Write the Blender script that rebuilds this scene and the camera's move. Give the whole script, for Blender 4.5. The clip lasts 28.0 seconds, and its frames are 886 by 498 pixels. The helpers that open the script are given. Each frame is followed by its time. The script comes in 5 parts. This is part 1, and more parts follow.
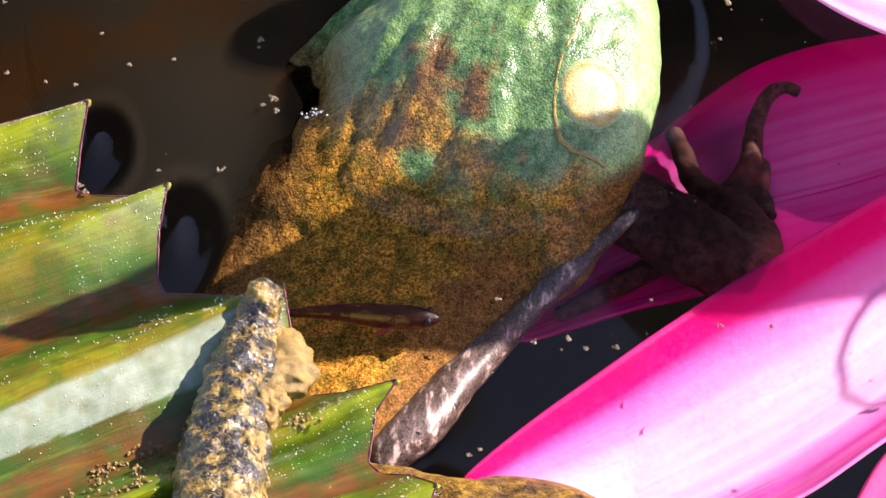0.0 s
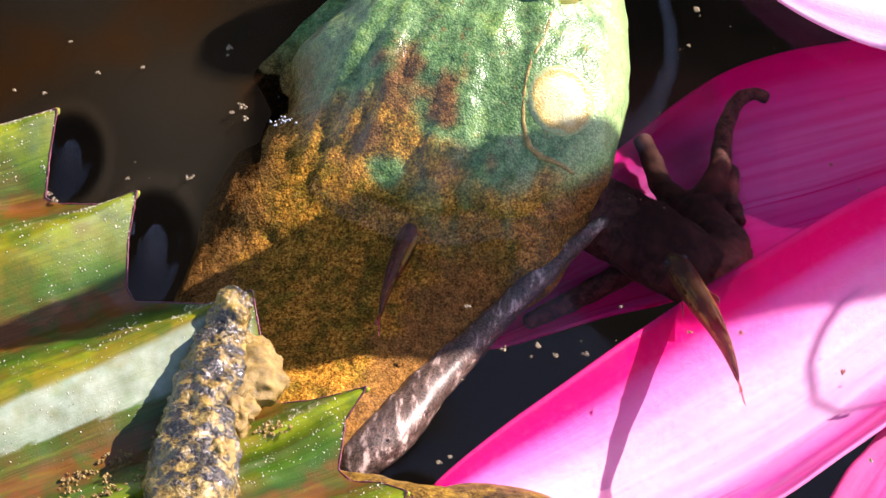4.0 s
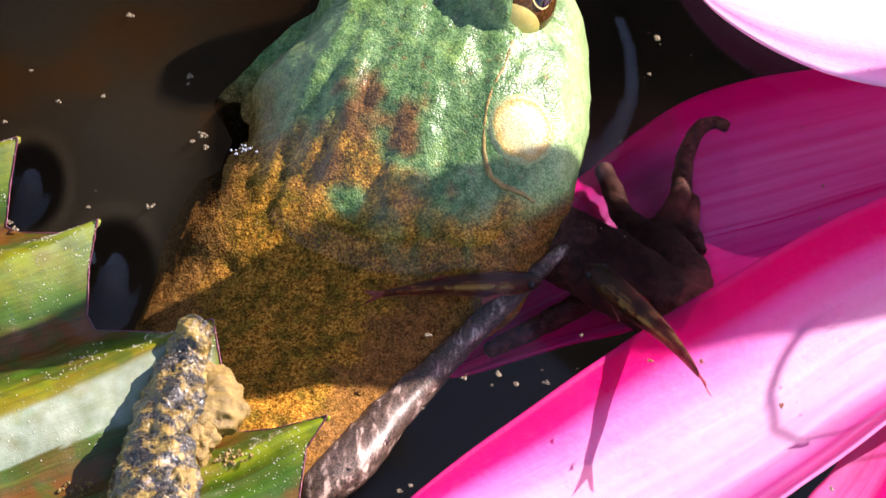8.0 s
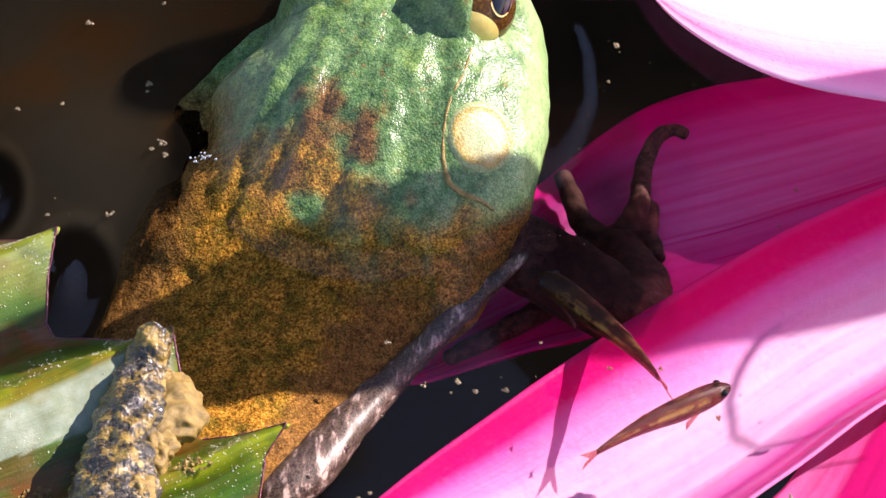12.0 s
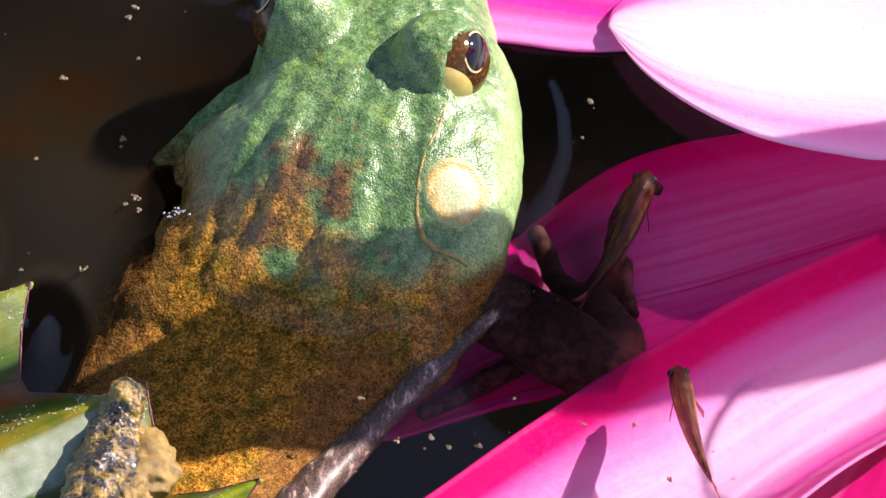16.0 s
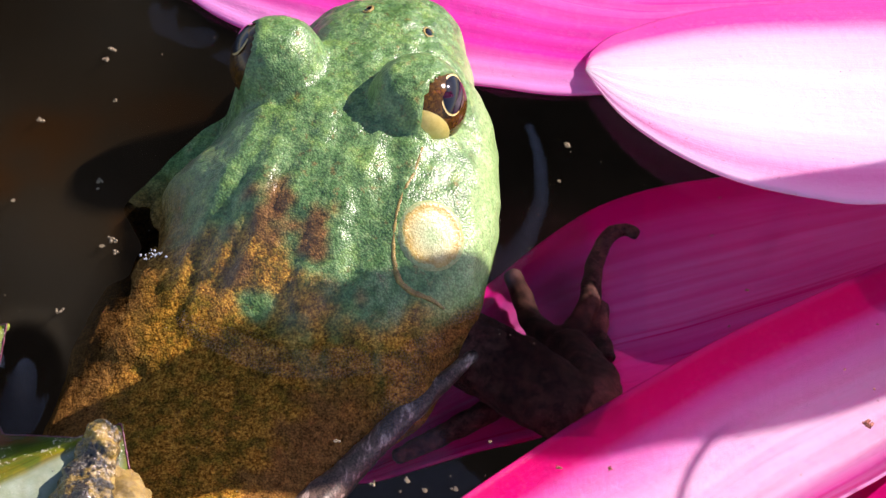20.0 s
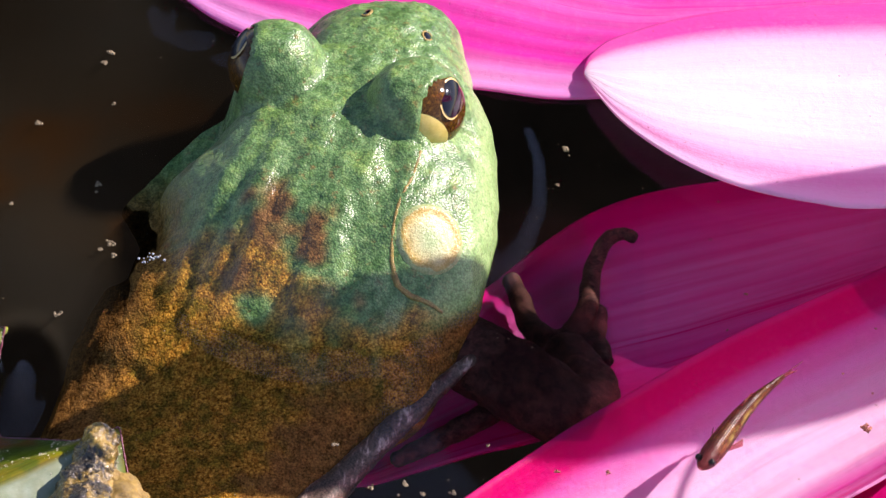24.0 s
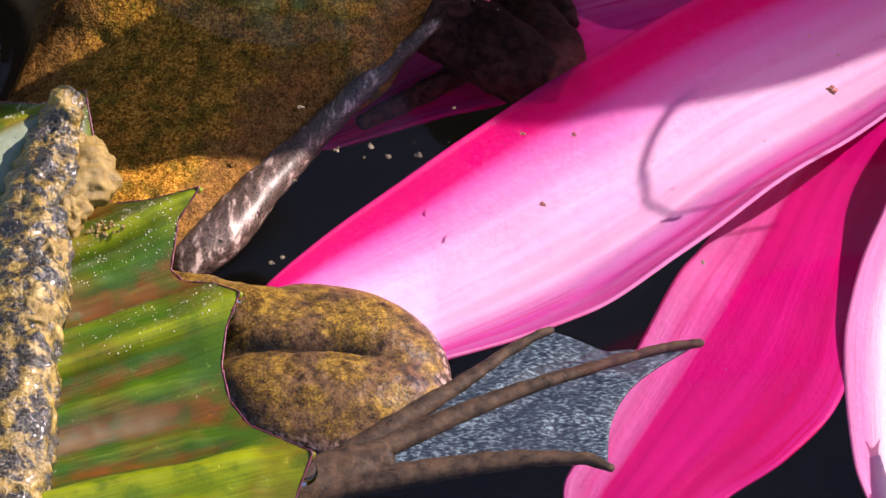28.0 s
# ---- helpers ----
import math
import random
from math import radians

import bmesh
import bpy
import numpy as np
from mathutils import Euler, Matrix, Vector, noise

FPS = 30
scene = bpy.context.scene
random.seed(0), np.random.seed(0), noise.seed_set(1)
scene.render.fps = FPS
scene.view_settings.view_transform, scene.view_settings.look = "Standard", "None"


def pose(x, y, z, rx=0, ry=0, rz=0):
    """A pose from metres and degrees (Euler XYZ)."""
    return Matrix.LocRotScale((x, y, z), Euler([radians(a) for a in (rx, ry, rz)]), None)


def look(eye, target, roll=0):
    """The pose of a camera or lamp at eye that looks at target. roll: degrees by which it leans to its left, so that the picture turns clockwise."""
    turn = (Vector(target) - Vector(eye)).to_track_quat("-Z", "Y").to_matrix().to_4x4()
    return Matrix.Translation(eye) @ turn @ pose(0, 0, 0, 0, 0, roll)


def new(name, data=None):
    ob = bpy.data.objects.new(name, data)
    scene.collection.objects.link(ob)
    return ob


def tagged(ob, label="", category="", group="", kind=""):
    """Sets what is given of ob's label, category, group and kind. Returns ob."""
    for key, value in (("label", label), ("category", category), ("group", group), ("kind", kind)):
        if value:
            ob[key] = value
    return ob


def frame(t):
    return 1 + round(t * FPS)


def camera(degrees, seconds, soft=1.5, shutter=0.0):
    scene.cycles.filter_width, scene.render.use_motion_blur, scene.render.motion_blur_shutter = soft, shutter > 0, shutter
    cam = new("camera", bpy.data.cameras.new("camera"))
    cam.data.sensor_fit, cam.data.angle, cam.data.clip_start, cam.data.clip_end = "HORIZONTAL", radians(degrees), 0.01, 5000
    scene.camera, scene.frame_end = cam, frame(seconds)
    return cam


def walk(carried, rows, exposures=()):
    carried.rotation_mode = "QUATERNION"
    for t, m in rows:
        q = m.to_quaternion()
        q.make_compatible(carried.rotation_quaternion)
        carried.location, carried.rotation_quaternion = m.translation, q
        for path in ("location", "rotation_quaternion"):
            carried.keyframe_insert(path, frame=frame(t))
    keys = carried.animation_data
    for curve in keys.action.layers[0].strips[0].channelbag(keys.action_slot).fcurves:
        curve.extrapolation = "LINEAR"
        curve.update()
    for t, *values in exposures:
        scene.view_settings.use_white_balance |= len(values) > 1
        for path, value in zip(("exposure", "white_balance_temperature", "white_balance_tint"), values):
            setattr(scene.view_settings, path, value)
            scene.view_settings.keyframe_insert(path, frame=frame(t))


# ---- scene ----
from mathutils.bvhtree import BVHTree

# A bullfrog among water-lily petals, seen closely by a long lens that pans over it. Plan in millimetres.
EYE = (0.0, -1.06066, 1.06066)
cam = camera(6.0, 28.0)
walk(cam, [
    (0, pose(EYE[0], EYE[1], EYE[2], 44.0443, 0.8370, 0.7056)),
    (0.5, pose(EYE[0], EYE[1], EYE[2], 44.0184, 0.8720, 0.6899)),
    (1, pose(EYE[0], EYE[1], EYE[2], 44.0147, 0.8724, 0.7101)),
    (1.5, pose(EYE[0], EYE[1], EYE[2], 44.0382, 0.8043, 0.6801)),
    (2, pose(EYE[0], EYE[1], EYE[2], 44.0600, 0.7640, 0.6340)),
    (2.5, pose(EYE[0], EYE[1], EYE[2], 44.0501, 0.7810, 0.5432)),
    (3, pose(EYE[0], EYE[1], EYE[2], 44.0381, 0.7281, 0.5984)),
    (3.5, pose(EYE[0], EYE[1], EYE[2], 44.0489, 0.8088, 0.4676)),
    (5.5, pose(EYE[0], EYE[1], EYE[2], 44.2518, 0.7411, 0.3841)),
    (6, pose(EYE[0], EYE[1], EYE[2], 44.2646, 0.7678, 0.3312)),
    (6.5, pose(EYE[0], EYE[1], EYE[2], 44.2442, 0.7332, 0.2991)),
    (7, pose(EYE[0], EYE[1], EYE[2], 44.2393, 0.7141, 0.2823)),
    (7.5, pose(EYE[0], EYE[1], EYE[2], 44.2796, 0.6206, 0.2945)),
    (8, pose(EYE[0], EYE[1], EYE[2], 44.2815, 0.6238, 0.2429)),
    (8.5, pose(EYE[0], EYE[1], EYE[2], 44.2822, 0.6133, 0.2452)),
    (9, pose(EYE[0], EYE[1], EYE[2], 44.2837, 0.5682, 0.2186)),
    (9.5, pose(EYE[0], EYE[1], EYE[2], 44.3051, 0.5841, 0.1599)),
    (10, pose(EYE[0], EYE[1], EYE[2], 44.3139, 0.4764, 0.1744)),
    (10.5, pose(EYE[0], EYE[1], EYE[2], 44.3124, 0.4539, 0.0875)),
    (11, pose(EYE[0], EYE[1], EYE[2], 44.3220, 0.4379, 0.1041)),
    (11.5, pose(EYE[0], EYE[1], EYE[2], 44.3127, 0.4506, 0.0901)),
    (12, pose(EYE[0], EYE[1], EYE[2], 44.3311, 0.4298, 0.0459)),
    (12.5, pose(EYE[0], EYE[1], EYE[2], 44.3622, 0.3366, 0.0707)),
    (14.5, pose(EYE[0], EYE[1], EYE[2], 44.5289, 0.3759, 0.0521)),
    (15, pose(EYE[0], EYE[1], EYE[2], 44.6087, 0.3167, 0.0488)),
    (15.5, pose(EYE[0], EYE[1], EYE[2], 44.6741, 0.2470, 0.0022)),
    (16, pose(EYE[0], EYE[1], EYE[2], 44.7080, 0.2361, -0.0113)),
    (16.5, pose(EYE[0], EYE[1], EYE[2], 44.7535, 0.2366, 0.0500)),
    (17, pose(EYE[0], EYE[1], EYE[2], 44.7565, 0.1789, 0.0320)),
    (17.5, pose(EYE[0], EYE[1], EYE[2], 44.7876, 0.1409, 0.0017)),
    (18, pose(EYE[0], EYE[1], EYE[2], 44.8398, 0.1156, -0.0313)),
    (18.5, pose(EYE[0], EYE[1], EYE[2], 44.8779, 0.0701, -0.0306)),
    (19, pose(EYE[0], EYE[1], EYE[2], 44.9297, 0.0157, 0.0218)),
    (19.5, pose(EYE[0], EYE[1], EYE[2], 44.9697, 0.0439, -0.0085)),
    (20, pose(EYE[0], EYE[1], EYE[2], 45.0000, -0.0000, 0.0000)),
    (20.5, pose(EYE[0], EYE[1], EYE[2], 45.0471, -0.0296, 0.0107)),
    (21, pose(EYE[0], EYE[1], EYE[2], 45.1070, -0.0666, 0.0404)),
    (21.5, pose(EYE[0], EYE[1], EYE[2], 45.1224, -0.1042, 0.1016)),
    (23.5, pose(EYE[0], EYE[1], EYE[2], 45.1226, -0.1374, 0.0559)),
    (24, pose(EYE[0], EYE[1], EYE[2], 45.0252, -0.0631, 0.0472)),
    (24.5, pose(EYE[0], EYE[1], EYE[2], 44.9079, -0.0672, 0.0826)),
    (25, pose(EYE[0], EYE[1], EYE[2], 44.5004, -0.0606, -0.0270)),
    (25.5, pose(EYE[0], EYE[1], EYE[2], 44.0174, -0.1835, -0.0346)),
    (26, pose(EYE[0], EYE[1], EYE[2], 43.4628, -0.1178, -0.2908)),
    (26.5, pose(EYE[0], EYE[1], EYE[2], 42.9535, -0.2519, -0.2265)),
    (27, pose(EYE[0], EYE[1], EYE[2], 42.7035, -0.1244, -0.2472)),
    (27.5, pose(EYE[0], EYE[1], EYE[2], 42.7139, -0.1590, -0.1644)),
    (28, pose(EYE[0], EYE[1], EYE[2], 42.7373, -0.1704, -0.1767)),
], [(0, 1.32, 6900, 28), (8, 1.25, 6900, 28), (11, 1.12, 6900, 28), (15, 1.05, 6900, 28), (20, 0.86, 6900, 28), (28, 0.8, 6900, 28)])

# ---- light ----
SUN_EL, SUN_AZ = 38.0, 19.0          # degrees; azimuth from +x towards +y
world = bpy.data.worlds.new("sky")
scene.world = world
world.use_nodes = True
sky = world.node_tree.nodes.new("ShaderNodeTexSky")
sky.sky_type, sky.sun_disc = "NISHITA", False
sky.ozone_density, sky.dust_density = 2.5, 0.4
sky.sun_elevation, sky.sun_rotation = radians(SUN_EL), radians(90 - SUN_AZ)
world.node_tree.nodes["Background"].inputs["Strength"].default_value = 0.1
world.node_tree.links.new(sky.outputs[0], world.node_tree.nodes["Background"].inputs["Color"])
sun = new("sun", bpy.data.lights.new("sun", "SUN"))
sun.data.energy, sun.data.angle, sun.data.color = 5.0, radians(0.5), (1.0, 0.96, 0.91)
to_sun = Vector((math.cos(radians(SUN_EL)) * math.cos(radians(SUN_AZ)), math.cos(radians(SUN_EL)) * math.sin(radians(SUN_AZ)), math.sin(radians(SUN_EL))))
sun.matrix_world = look(to_sun * 3, (0, 0, 0))

MM = 0.001


# ---- materials ----
def nodes_of(name):
    m = bpy.data.materials.new(name)
    m.use_nodes = True
    return m, m.node_tree, m.node_tree.nodes["Principled BSDF"]


def noise_tex(nt, scale, detail=4.0, rough=0.6, vec=None):
    n = nt.nodes.new("ShaderNodeTexNoise")
    n.inputs["Scale"].default_value, n.inputs["Detail"].default_value, n.inputs["Roughness"].default_value = scale, detail, rough
    nt.links.new(vec or place(nt), n.inputs["Vector"])
    return n.outputs["Fac"]


def place(nt):
    """Object coordinates in millimetres."""
    c = nt.nodes.new("ShaderNodeTexCoord")
    v = nt.nodes.new("ShaderNodeVectorMath")
    v.operation = "SCALE"
    v.inputs["Scale"].default_value = 1000.0
    nt.links.new(c.outputs["Object"], v.inputs[0])
    return v.outputs[0]


def ramp(nt, fac, *stops):
    r = nt.nodes.new("ShaderNodeValToRGB")
    while len(r.color_ramp.elements) < len(stops):
        r.color_ramp.elements.new(0.5)
    for e, (p, c) in zip(r.color_ramp.elements, stops):
        e.position, e.color = p, (*c, 1.0)
    nt.links.new(fac, r.inputs["Fac"])
    return r.outputs["Color"]


def blend(nt, fac, a, b, how="MIX"):
    m = nt.nodes.new("ShaderNodeMix")
    m.data_type, m.blend_type = "RGBA", how
    for key, v in ((0, fac), (6, a), (7, b)):
        if isinstance(v, (int, float)):
            m.inputs[key].default_value = v
        elif isinstance(v, tuple):
            m.inputs[key].default_value = (*v, 1.0)
        else:
            nt.links.new(v, m.inputs[key])
    return m.outputs[2]


def bump(nt, bsdf, height, strength, distance=0.3):
    b = nt.nodes.new("ShaderNodeBump")
    b.inputs["Strength"].default_value, b.inputs["Distance"].default_value = strength, distance * MM
    nt.links.new(height, b.inputs["Height"])
    nt.links.new(b.outputs[0], bsdf.inputs["Normal"])


def attribute(nt, name):
    a = nt.nodes.new("ShaderNodeAttribute")
    a.attribute_name = name
    return a


def mottled(name, dark, light, scale=1.0, rough=0.5, bump_by=0.3, spec=0.5, stops=(0.35, 0.65)):
    m, nt, b = nodes_of(name)
    n1, n2 = noise_tex(nt, 0.6 * scale), noise_tex(nt, 3.1 * scale)
    c = blend(nt, 0.45, ramp(nt, n1, (stops[0], dark), (stops[1], light)), ramp(nt, n2, (0.35, dark), (0.65, light)))
    nt.links.new(c, b.inputs["Base Color"])
    b.inputs["Roughness"].default_value, b.inputs["Specular IOR Level"].default_value = rough, spec
    bump(nt, b, n2, bump_by)
    return m


# Frog skin: the attribute "tone" says r: green head, g: brown patches and painted left-cheek shade, b: pale side
def skin_material():
    m, nt, b = nodes_of("frog_skin")
    sep = nt.nodes.new("ShaderNodeSeparateColor")
    nt.links.new(attribute(nt, "tone").outputs["Color"], sep.inputs[0])
    fine, mid, wide = noise_tex(nt, 2.6, 3), noise_tex(nt, 0.75, 4), noise_tex(nt, 0.16, 3)
    vor = nt.nodes.new("ShaderNodeTexVoronoi")
    vor.inputs["Scale"].default_value = 2.5
    nt.links.new(place(nt), vor.inputs["Vector"])
    vor2 = nt.nodes.new("ShaderNodeTexVoronoi")
    vor2.inputs["Scale"].default_value = 0.7
    nt.links.new(place(nt), vor2.inputs["Vector"])
    gold = ramp(nt, blend(nt, 0.5, noise_tex(nt, 1.5, 3), fine), (0.35, (0.07, 0.028, 0.006)), (0.47, (0.33, 0.145, 0.018)), (0.6, (0.76, 0.4, 0.06)))
    olive = ramp(nt, blend(nt, 0.5, noise_tex(nt, 0.5, 4), fine), (0.37, (0.03, 0.02, 0.006)), (0.5, (0.115, 0.084, 0.013)), (0.62, (0.3, 0.215, 0.026)))
    body = blend(nt, ramp(nt, noise_tex(nt, 0.3, 3), (0.42, (0, 0, 0)), (0.6, (0.85,) * 3)), gold, olive)
    green = ramp(nt, blend(nt, 0.35, mid, fine), (0.33, (0.045, 0.115, 0.038)), (0.5, (0.112, 0.235, 0.08)), (0.67, (0.235, 0.375, 0.15)))
    green = blend(nt, 1.0, green, ramp(nt, noise_tex(nt, 0.22, 5, 0.6), (0.37, (0.6, 0.7, 0.55)), (0.5, (1, 1, 1)), (0.64, (1.15, 1.08, 0.8))), "MULTIPLY")
    brown = ramp(nt, blend(nt, 0.5, mid, fine), (0.36, (0.06, 0.028, 0.01)), (0.62, (0.34, 0.17, 0.05)))
    c = blend(nt, sep.outputs["Red"], body, green)
    flecks = noise_tex(nt, 0.42, 5, 0.7)
    c = blend(nt, ramp(nt, flecks, (0.58, (0, 0, 0)), (0.68, (0.6,) * 3)), c, brown)
    c = blend(nt, sep.outputs["Green"], c, brown)
    c = blend(nt, sep.outputs["Blue"], c, ramp(nt, mid, (0.3, (0.2, 0.36, 0.12)), (0.7, (0.36, 0.52, 0.22))))
    c = blend(nt, 1.0, c, ramp(nt, vor.outputs["Distance"], (0.1, (1.15, 1.13, 1.1)), (0.45, (1.02,) * 3), (0.75, (0.68, 0.66, 0.64))), "MULTIPLY")
    nt.links.new(c, b.inputs["Base Color"])
    b.inputs["Roughness"].default_value, b.inputs["Coat Roughness"].default_value = 0.33, 0.18
    for key, amount in (("Specular IOR Level", 0.5), ("Coat Weight", 0.1)):
        k = nt.nodes.new("ShaderNodeMath")
        k.operation = "MULTIPLY"
        k.inputs[1].default_value = amount
        nt.links.new(attribute(nt, "tone").outputs["Alpha"], k.inputs[0])
        nt.links.new(k.outputs[0], b.inputs[key])
    h = nt.nodes.new("ShaderNodeMath")
    h.operation = "ADD"
    nt.links.new(vor.outputs["Distance"], h.inputs[0])
    nt.links.new(vor2.outputs["Distance"], h.inputs[1])
    h2 = nt.nodes.new("ShaderNodeMath")
    h2.operation = "MULTIPLY_ADD"
    h2.inputs[1].default_value = -0.6
    nt.links.new(h.outputs[0], h2.inputs[0])
    nt.links.new(mid, h2.inputs[2])
    bump(nt, b, h2.outputs[0], 0.36, 0.5)
    return m


# Petals: the attributes "across" (0 and 1 at the edges, 0.5 at the midrib) and "along" (0 at the tip)
def petal_material(name, deep, pale, white, veins, wash, through_light=0.5, gloss=0.1, sheer=0.0, bands=None):
    m, nt, b = nodes_of(name)
    uv = attribute(nt, "petal_uv").outputs["Vector"]
    mp = nt.nodes.new("ShaderNodeMapping")
    mp.inputs["Scale"].default_value = (26.0, 1.1, 1.0)
    nt.links.new(uv, mp.inputs["Vector"])
    streak = noise_tex(nt, 1.0, 5, 0.65, mp.outputs[0])
    mp2 = nt.nodes.new("ShaderNodeMapping")
    mp2.inputs["Scale"].default_value = (5.0, 1.6, 1.0)
    nt.links.new(uv, mp2.inputs["Vector"])
    broad = noise_tex(nt, 1.0, 3, 0.6, mp2.outputs[0])
    sep = nt.nodes.new("ShaderNodeSeparateXYZ")
    nt.links.new(uv, sep.inputs[0])
    base = ramp(nt, sep.outputs["X"], *bands) if bands else ramp(nt, sep.outputs["X"], (0.0, deep), (0.1, deep), (0.2, pale), (0.4, white), (0.66, white), (0.79, pale), (0.88, tuple(0.45 * p + 0.55 * q for p, q in zip(pale, deep))), (1.0, pale))
    c = blend(nt, ramp(nt, streak, (0.38, (veins,) * 3), (0.6, (0, 0, 0))), base, deep)
    c = blend(nt, ramp(nt, broad, (0.45, (0, 0, 0)), (0.65, (wash,) * 3)), c, pale)
    cells = noise_tex(nt, 0.55, 6, 0.7)
    c = blend(nt, ramp(nt, cells, (0.5, (0, 0, 0)), (0.66, (0.25,) * 3)), c, blend(nt, 0.35, c, white))
    c = blend(nt, ramp(nt, cells, (0.34, (0.18,) * 3), (0.47, (0, 0, 0))), c, pale)
    mp3 = nt.nodes.new("ShaderNodeMapping")
    mp3.inputs["Scale"].default_value = (44.0, 1.3, 1.0)
    nt.links.new(uv, mp3.inputs["Vector"])
    vein = blend(nt, 1.0, ramp(nt, noise_tex(nt, 1.0, 3, 0.5, mp3.outputs[0]), (0.36, (1, 1, 1)), (0.46, (0, 0, 0))), ramp(nt, sep.outputs["X"], (0.6, (0, 0, 0)), (0.74, (veins * 2.6,) * 3)), "MULTIPLY")
    c = blend(nt, vein, c, deep)
    c = blend(nt, ramp(nt, sep.outputs["X"], (0.05, (0.8,) * 3), (0.16, (0, 0, 0))), c, base)
    spots = noise_tex(nt, 0.9, 2)
    c = blend(nt, ramp(nt, spots, (0.72, (0, 0, 0)), (0.76, (0.5,) * 3)), c, (0.3, 0.05, 0.06))
    nt.links.new(c, b.inputs["Base Color"])
    b.inputs["Roughness"].default_value = 0.42
    b.inputs["Specular IOR Level"].default_value = gloss
    tr = nt.nodes.new("ShaderNodeBsdfTranslucent")
    nt.links.new(blend(nt, 1.0, c, (1.0, 0.5, 0.8), "MULTIPLY"), tr.inputs["Color"])
    mix = nt.nodes.new("ShaderNodeMixShader")
    mix.inputs[0].default_value = through_light
    nt.links.new(b.outputs[0], mix.inputs[1])
    nt.links.new(tr.outputs[0], mix.inputs[2])
    nt.links.new(mix.outputs[0], nt.nodes["Material Output"].inputs["Surface"])
    if sheer:
        thin, clear = nt.nodes.new("ShaderNodeMixShader"), nt.nodes.new("ShaderNodeBsdfTransparent")
        clear.inputs["Color"].default_value = (1.0, 0.66, 0.84, 1)
        thin.inputs[0].default_value = sheer
        nt.links.new(mix.outputs[0], thin.inputs[1])
        nt.links.new(clear.outputs[0], thin.inputs[2])
        nt.links.new(thin.outputs[0], nt.nodes["Material Output"].inputs["Surface"])
    crinkle = noise_tex(nt, 0.55, 5, 0.65)
    bump(nt, b, blend(nt, 0.55, streak, crinkle), 0.5, 0.8)
    return m


def water_material():
    m, nt, b = nodes_of("pond_water")
    nt.nodes.remove(b)
    t, g = nt.nodes.new("ShaderNodeBsdfTransparent"), nt.nodes.new("ShaderNodeBsdfGlossy")
    t.inputs["Color"].default_value = (0.95, 0.92, 0.88, 1)
    g.inputs["Roughness"].default_value = 0.02
    f = nt.nodes.new("ShaderNodeLayerWeight")
    f.inputs["Blend"].default_value = 0.5
    p, s = nt.nodes.new("ShaderNodeMath"), nt.nodes.new("ShaderNodeMath")
    p.operation, s.operation = "POWER", "MULTIPLY_ADD"
    p.inputs[1].default_value, s.inputs[1].default_value, s.inputs[2].default_value = 5.0, 0.973, 0.027
    nt.links.new(f.outputs["Facing"], p.inputs[0])
    nt.links.new(p.outputs[0], s.inputs[0])
    mix = nt.nodes.new("ShaderNodeMixShader")
    for a, k in ((s.outputs[0], 0), (t.outputs[0], 1), (g.outputs[0], 2)):
        nt.links.new(a, mix.inputs[k])
    nt.links.new(mix.outputs[0], nt.nodes["Material Output"].inputs["Surface"])
    return m


